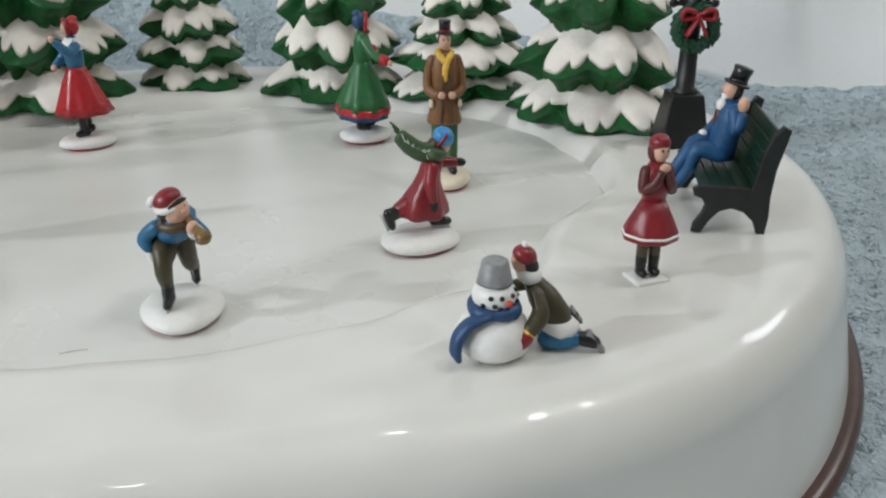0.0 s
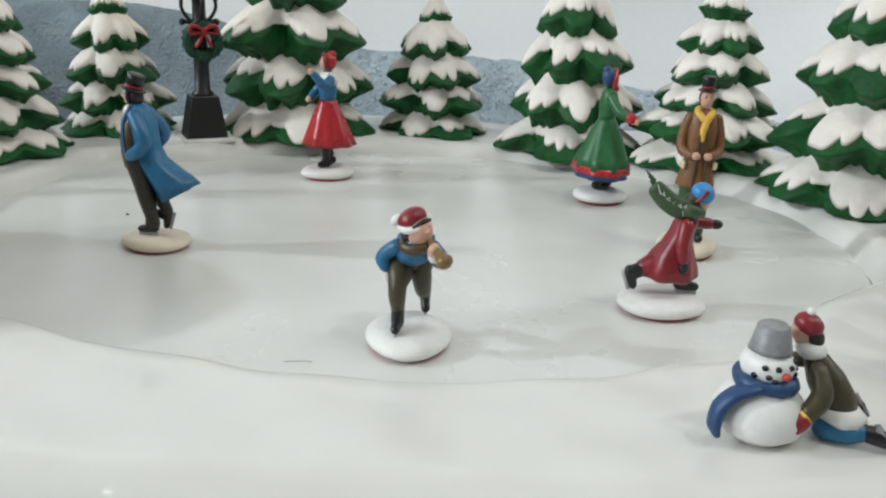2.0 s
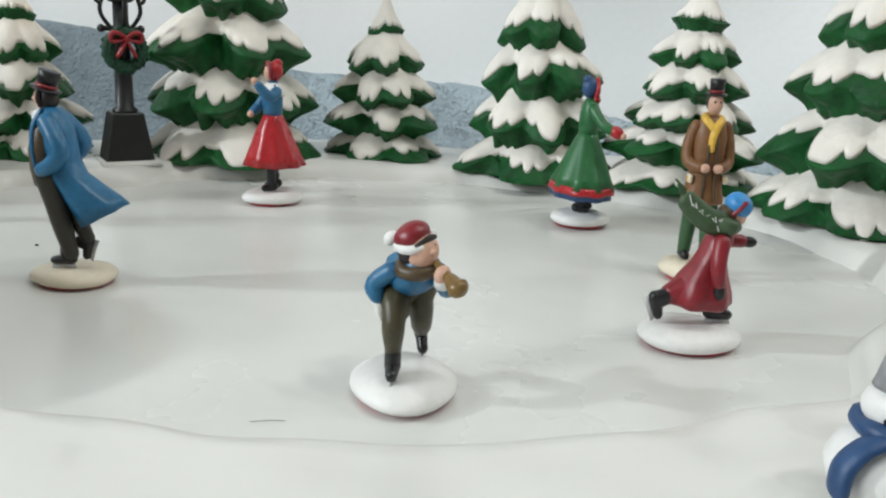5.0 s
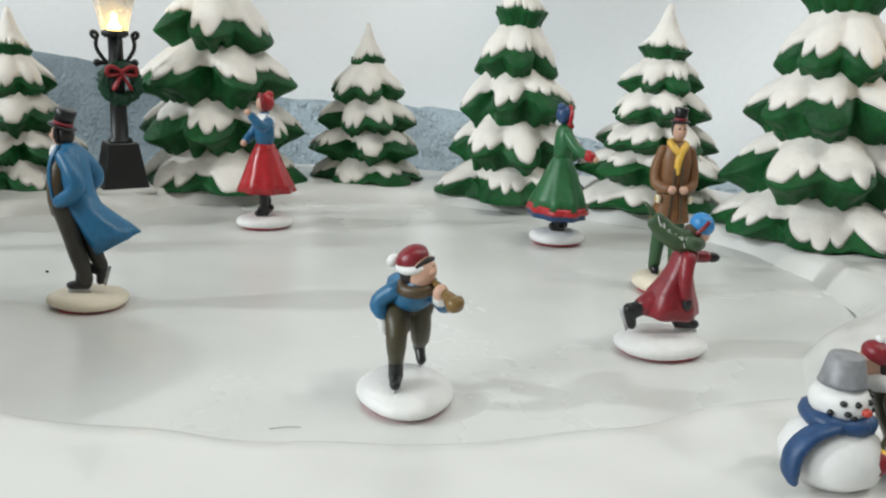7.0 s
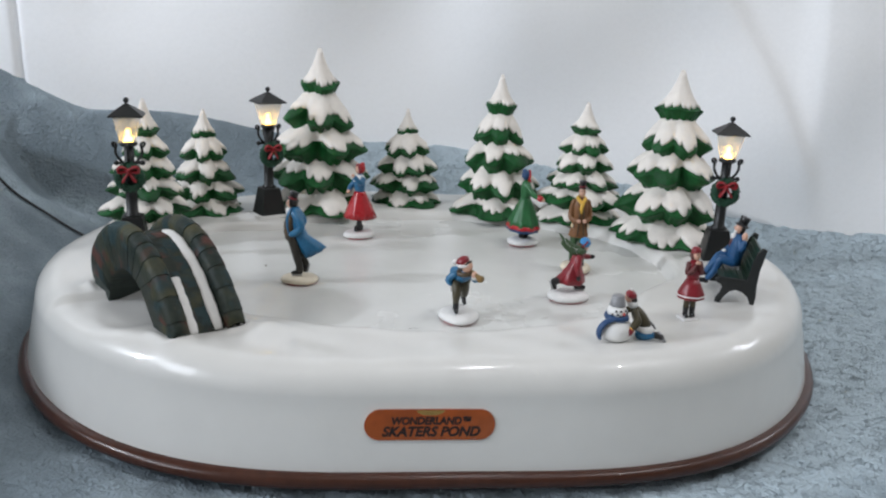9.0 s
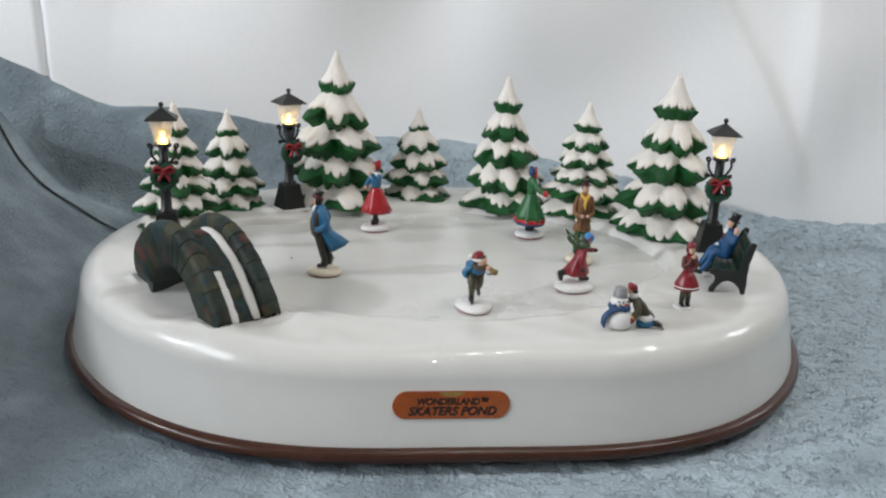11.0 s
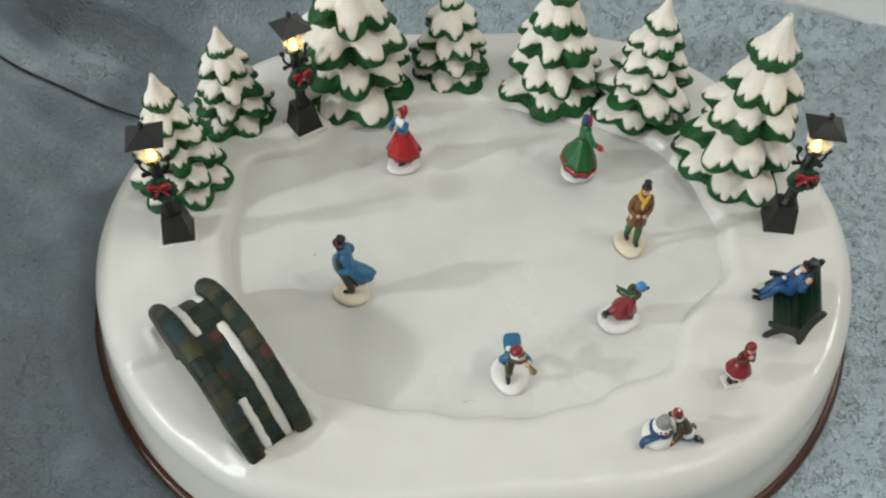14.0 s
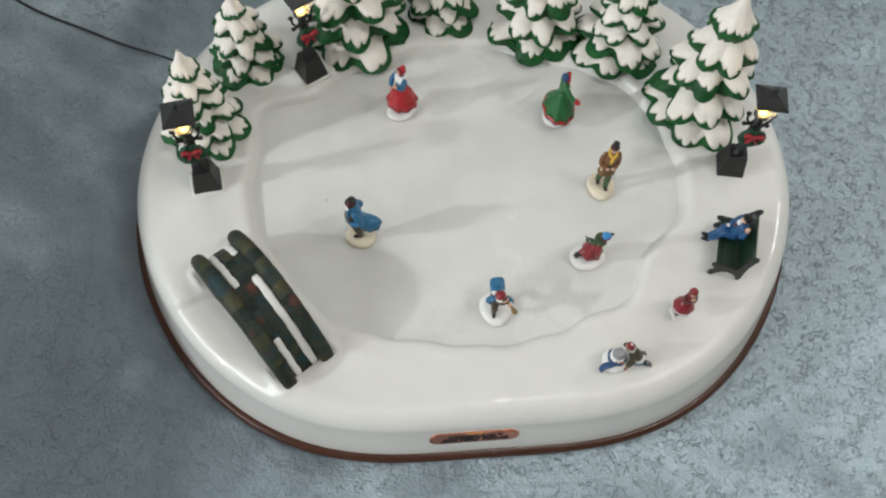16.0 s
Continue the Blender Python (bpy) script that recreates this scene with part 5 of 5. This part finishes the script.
def red_girl(bm, c):
    box(bm, (-3.8, -4.2, 0.0), (3.8, 4.2, 1.2), c["white"], 0.5)
    for s in (-1, 1):
        tube(bm, [(-0.4, 1.7 * s, 2.4), (1.4, 1.7 * s, 2.2)], [1.15, 1.0], c["black"], 10)
        tube(bm, [(0, 1.7 * s, 2.6), (0, 1.7 * s, 6.0)], [1.2, 1.4], c["black"], 10)
        tube(bm, [(0, 1.7 * s, 6.0), (0, 1.5 * s, 11.5)], [1.35, 1.5], c["olive"], 10)
    loft(bm, [(0, 0, 11.7, 6.25, 6.65), (0, 0, 11.95, 6.3, 6.7), (0, 0, 12.2, 6.15, 6.55)], c["white"], 28, 8, 0.04)
    loft(bm, [(0, 0, 10.2, 5.2, 5.6), (0, 0, 10.7, 6.1, 6.5), (0, 0, 11.9, 6.15, 6.55), (0, 0, 13.8, 5.3, 5.7), (0, 0, 16.6, 3.9, 4.2), (0, 0, 19.5, 2.4, 2.7)], c["maroon"], 28, 8, 0.05)
    loft(bm, [(0, 0, 19, 2.4, 2.7), (0.1, 0, 22, 2.6, 3.2), (0.1, 0, 25.5, 2.5, 3.3), (0, 0, 28, 1.5, 1.8)], c["maroon"], 18)
    for s in (-1, 1):
        tube(bm, [(0, 2.8 * s, 26.0), (1.0, 3.5 * s, 22.2), (2.8, 2.0 * s, 23.8), (3.1, 0.8 * s, 26.2)], [1.4, 1.35, 1.2, 1.05], c["redbrown"], 10)
        blob(bm, (2.72, 0.75 * s, 30.9), (0.25, 0.30, 0.38), c["black"], 8, 5)
    blob(bm, (3.2, 0, 27.2), (0.9, 1.4, 1.0), c["skin"])
    blob(bm, (0.9, 0, 30.4), (2.0, 1.9, 2.4), c["skin"])
    blob(bm, (-0.3, 0, 30.0), (2.2, 2.4, 2.6), c["redbrown"])
    blob(bm, (0.2, 0, 32.0), (2.5, 2.4, 2.0), c["maroon"])


def snowman(bm, c):
    loft(bm, [(0, 0, 0.0, 2.2, 2.2), (0, 0, 0.8, 4.6, 4.6), (0, 0, 3.0, 6.9, 6.8), (0, 0, 6.2, 7.6, 7.4), (0, 0, 9.6, 6.4, 6.2), (0, 0, 12.0, 4.0, 4.0), (0, 0, 13, 2.5, 2.5)], c["white"], 26)
    blob(bm, (0, 0, 16.0), (4.4, 4.3, 3.9), c["white"], 22, 12)
    loft(bm, [(0, 0, 19.2, 3.5, 3.5), (0, 0, 19.8, 3.3, 3.3), (0, 0, 24.2, 2.5, 2.5), (0, 0, 24.5, 2.2, 2.2)], c["grey"], 22)
    ring = [(4.1 * math.cos(a), 4.1 * math.sin(a), 12.9) for a in np.linspace(0, 2 * math.pi, 21)]
    tube(bm, ring, [1.3 + 0.25 * math.sin(i * 1.3) for i in range(21)], c["navy"], 10, 1.25)
    tube(bm, [(2.6, -3.8, 12.8), (1.6, -6.6, 11.6), (0.8, -8.6, 8.6), (1.0, -9.4, 5.4), (1.4, -9.2, 3.6)], [1.6, 1.9, 2.0, 1.9, 1.3], c["navy"], 10, 0.6)
    for a, e in ((0.30, 0.30), (-0.30, 0.30), (0.62, -0.15), (0.36, -0.38), (0.0, -0.48), (-0.36, -0.38), (-0.62, -0.15), (0.75, 0.45), (-0.8, 0.3), (1.1, -0.1), (1.5, 0.2), (-1.15, -0.2)):
        blob(bm, (4.35 * math.cos(e) * math.cos(a), 4.25 * math.cos(e) * math.sin(a), 16.0 + 3.85 * math.sin(e)), (0.55, 0.55, 0.55), c["black"], 8, 5)
    blob(bm, (4.6, 0, 15.8), (0.8, 0.75, 0.75), c["orange"], 10, 6)
    box(bm, (-2.2, -1.6, -0.2), (3.4, 1.6, 0.9), c["white"], 0.3)
    for v in bm.verts:
        v.co.x, v.co.y, v.co.z = v.co.x * 1.15, v.co.y * 1.15, v.co.z * 0.95


def kneeling_boy(bm, c):
    # he kneels and leans ahead with both arms out
    tube(bm, [(0.2, 1.8, 2.7), (-3.0, 2.2, 2.7), (-6.0, 2.0, 3.0)], [2.7, 2.4, 1.8], c["blue"], 14)
    tube(bm, [(-6.0, 2.0, 3.1), (-8.4, 2.0, 2.9), (-10.0, 1.9, 2.2)], [1.6, 1.8, 1.5], c["black"], 12)
    hull(bm, [(-12.4, 0.7, 0.4), (-9.0, 0.7, 4.9), (-9.0, 3.1, 4.9), (-12.4, 3.1, 0.4)], [(-11.4, 0.7, 0.2), (-8.0, 0.7, 4.6), (-8.0, 3.1, 4.6), (-11.4, 3.1, 0.2)], c["grey"])
    tube(bm, [(0.4, -2.0, 2.4), (-3.4, -3.0, 2.6), (-4.2, -3.2, 3.6)], [2.3, 2.1, 1.7], c["blue"], 12)
    tube(bm, [(-4.2, -3.2, 4.0), (-5.6, -3.2, 6.0)], [1.6, 1.3], c["black"], 10)
    hull(bm, [(-7.4, -4.2, 4.6), (-5.6, -4.2, 8.2), (-5.6, -2.2, 8.2), (-7.4, -2.2, 4.6)], [(-6.8, -4.2, 4.4), (-5.0, -4.2, 7.8), (-5.0, -2.2, 7.8), (-6.8, -2.2, 4.4)], c["grey"])
    # coat with a white hem that falls lower behind
    loft(bm, [(-2.4, 0, 4.0, 4.4, 4.4), (-2.0, 0, 5.6, 4.6, 4.6), (-1.3, 0, 7.2, 3.9, 4.2)], c["white"], 20, 8, 0.05)
    tube(bm, [(-1.5, 0, 7.6), (-0.2, 0, 11.2), (1.4, 0, 15.2)], [4.0, 3.8, 2.6], c["olive"], 18)
    # one arm low against the snowman, the other behind its neck
    tube(bm, [(1.0, 3.2, 14.2), (0.8, 5.8, 10.8), (3.4, 8.4, 8.0)], [1.8, 1.9, 1.6], c["olive"], 14)
    tube(bm, [(1.0, -3.0, 14.2), (3.4, -4.0, 13.2), (6.4, -3.4, 12.6)], [1.7, 1.6, 1.4], c["olive"], 12)
    blob(bm, (4.1, 8.8, 7.1), (1.3, 1.5, 1.6), c["yellow"])
    tube(bm, [(4.4, 9.2, 6.8), (6.2, 9.7, 5.6), (7.8, 9.8, 4.6)], [1.5, 1.8, 1.3], c["maroon"], 12)
    blob(bm, (2.2, 0, 17.2), (2.9, 3.0, 2.3), c["white"])
    blob(bm, (3.2, 0, 19.8), (2.4, 2.2, 2.6), c["skin"])
    blob(bm, (1.6, 0, 19.6), (2.0, 2.3, 2.2), c["hair"])
    blob(bm, (2.2, 0, 21.8), (2.7, 2.6, 2.3), c["maroon"])
    blob(bm, (1.6, 0, 24.3), (0.8, 0.8, 0.8), c["white"])
    for v in bm.verts:
        v.co.x += 0.24 * max(0.0, v.co.z - 5)


def seated_man(bm, c):
    # origin on the bench seat under his hips, +x ahead
    for s, knee in ((1, 1.8), (-1, 3.6)):
        tube(bm, [(0, 2.2 * s, 2.6), (6.4, 1.9 * s, knee + 1.8), (8.6, 1.7 * s, -2.0), (11.6, 1.5 * s, -7.2)] if s > 0 else [(0, -2.2, 2.6), (6.0, -1.6, 5.0), (9.6, 0.8, 1.4), (12.8, 1.0, -3.4)], [2.6, 2.5, 2.1, 1.7], c["royal"], 12)
        e = (12.4, 1.5, -9.0) if s > 0 else (13.6, 1.0, -4.8)
        tube(bm, [e, (e[0] + 3.4, e[1], e[2] + (0.4 if s > 0 else 1.0))], [1.5, 1.2], c["black"], 10)
    loft(bm, [(-0.4, 0, 1.0, 4.0, 4.4), (-0.8, 0, 6, 4.1, 4.6), (-1.6, 0, 12, 4.2, 5.2), (-2.0, 0, 16, 3.4, 4.7), (-1.8, 0, 18, 1.8, 2.4)], c["royal"], 20)
    blob(bm, (1.4, 0, 12.0), (1.5, 1.9, 3.8), c["redbrown"])
    blob(bm, (1.0, 0, 16.4), (1.6, 1.9, 1.8), c["white"])
    tube(bm, [(-1.6, -4.4, 15.6), (-0.4, -6.2, 11.0), (3.6, -3.0, 7.4)], [1.9, 1.8, 1.6], c["royal"], 12)
    blob(bm, (4.8, -2.2, 7.4), (1.4, 1.2, 1.1), c["white"])
    tube(bm, [(-1.8, 4.4, 15.4), (-2.6, 7.0, 10.6), (-3.6, 6.0, 14.6)], [1.9, 1.8, 1.6], c["royal"], 12)
    blob(bm, (-3.9, 5.4, 17.6), (1.6, 1.5, 2.3), c["skin"])
    old = set(bm.verts)
    blob(bm, (-0.4, 0, 20.6), (2.4, 2.2, 2.8), c["skin"])
    blob(bm, (2.0, 0, 20.4), (0.6, 0.5, 0.6), c["skin"], 8, 6)
    blob(bm, (-1.8, 0, 20.6), (2.0, 2.3, 2.4), c["hair"])
    blob(bm, (0.6, 0, 18.6), (1.0, 1.6, 1.3), c["white"])
    top_hat(bm, c, -1.0, 0, 22.4, 1.0, "black")
    tilted(bm, old, (-1.0, 0, 18.0), -18)


ICE = ICE_Z + 0.0002
figurine("gentleman_figurine", "skating gentleman figurine in blue coat and black top hat", pose(-0.026, -0.0625, ICE, 0, 0, 188) @ Matrix.Diagonal((1.0, 1.0, 1.0, 1)), ["cream", "underred", "black", "steel", "darktrouser", "brown", "white", "blue", "skin", "hair", "maroon"], gentleman)
figurine("trumpeter_figurine", "skating boy figurine in blue coat blowing a brass horn", pose(0.0702, -0.1075, ICE, 0, 0, -78) @ Matrix.Diagonal((1.03, 1.03, 1.10, 1)), ["white", "underred", "black", "steel", "olive", "blue", "skin", "brass", "brown", "hair", "maroon"], horn_boy)
figurine("girl_skater_figurine", "skating girl figurine in red coat with flying green scarf", pose(0.1310, -0.0640, ICE, 0, 0, 10) @ Matrix.Diagonal((1.06, 1.06, 1.13, 1)), ["white", "underred", "black", "steel", "maroon", "skin", "brown", "sky", "scarfgreen"], skating_girl)
figurine("lady_figurine", "skating lady figurine in green dress and blue bonnet", pose(0.1070, 0.0510, ICE, 0, 0, 15) @ Matrix.Diagonal((1.1, 1.1, 1.17, 1)), ["white", "underred", "black", "steel", "green", "red", "navy", "skin", "maroon"], green_lady)
figurine("lady_figurine", "skating lady figurine in red skirt and blue jacket", pose(-0.0090, 0.0450, ICE, 0, 0, 215) @ Matrix.Diagonal((1.12, 1.12, 1.15, 1)), ["white", "underred", "black", "steel", "red", "blue", "skin", "maroon"], red_lady)
figurine("man_figurine", "skating man figurine in brown jacket and green trousers", pose(0.1400, -0.0060, ICE, 0, 0, -82) @ Matrix.Diagonal((1.1, 1.1, 1.2, 1)), ["cream", "underred", "black", "trouser_green", "tan", "brown", "skin", "yellow", "hair", "maroon"], brown_jacket)
zs = lambda x, y: float(snow_height(np.array(x), np.array(y))) - 0.0003
figurine("girl_figurine", "standing girl figurine in dark red coat and hat", pose(0.1915, -0.1010, zs(0.1915, -0.101), 0, 0, -72) @ Matrix.Diagonal((1.12, 1.12, 1.18, 1)), ["white", "black", "olive", "maroon", "redbrown", "skin"], red_girl)
figurine("snowman_figurine", "white snowman figurine with grey bucket hat and blue scarf", pose(0.1480, -0.1402, zs(0.148, -0.1402), 0, 0, -58), ["white", "grey", "navy", "black", "orange"], snowman)
figurine("kneeling_boy_figurine", "kneeling boy figurine in red cap hugging the snowman", pose(0.1610, -0.1362, zs(0.161, -0.136), 0, 0, 172), ["blue", "black", "grey", "white", "olive", "maroon", "yellow", "skin", "hair"], kneeling_boy)
figurine("seated_man_figurine", "seated gentleman figurine in blue suit on the bench", pose(0.2262, -0.0465, zs(0.225, -0.06) + 0.0150, 0, 0, 172) @ Matrix.Diagonal((1.08, 1.08, 1.1, 1)), ["royal", "black", "redbrown", "white", "skin", "hair"], seated_man)

# ---------------------------------------------------------------- specks on the ice
bm = bmesh.new()
blob(bm, (-0.0540, -0.0360, ICE_Z + 0.0006), (0.0007, 0.0003, 0.0003), 0, 8, 5)
tagged(part("lint_speck", bm, M_LINT), "dark lint speck lying on the ice", "lint")
bm = bmesh.new()
tube(bm, [(0.0455, -0.1266, ICE_Z + 0.0004), (0.0487, -0.1252, ICE_Z + 0.0004), (0.0515, -0.1246, ICE_Z + 0.0004)], 0.00006, 0, 6)
tagged(part("stray_hair", bm, M_LINT), "short dark hair lying at the edge of the ice", "hair")
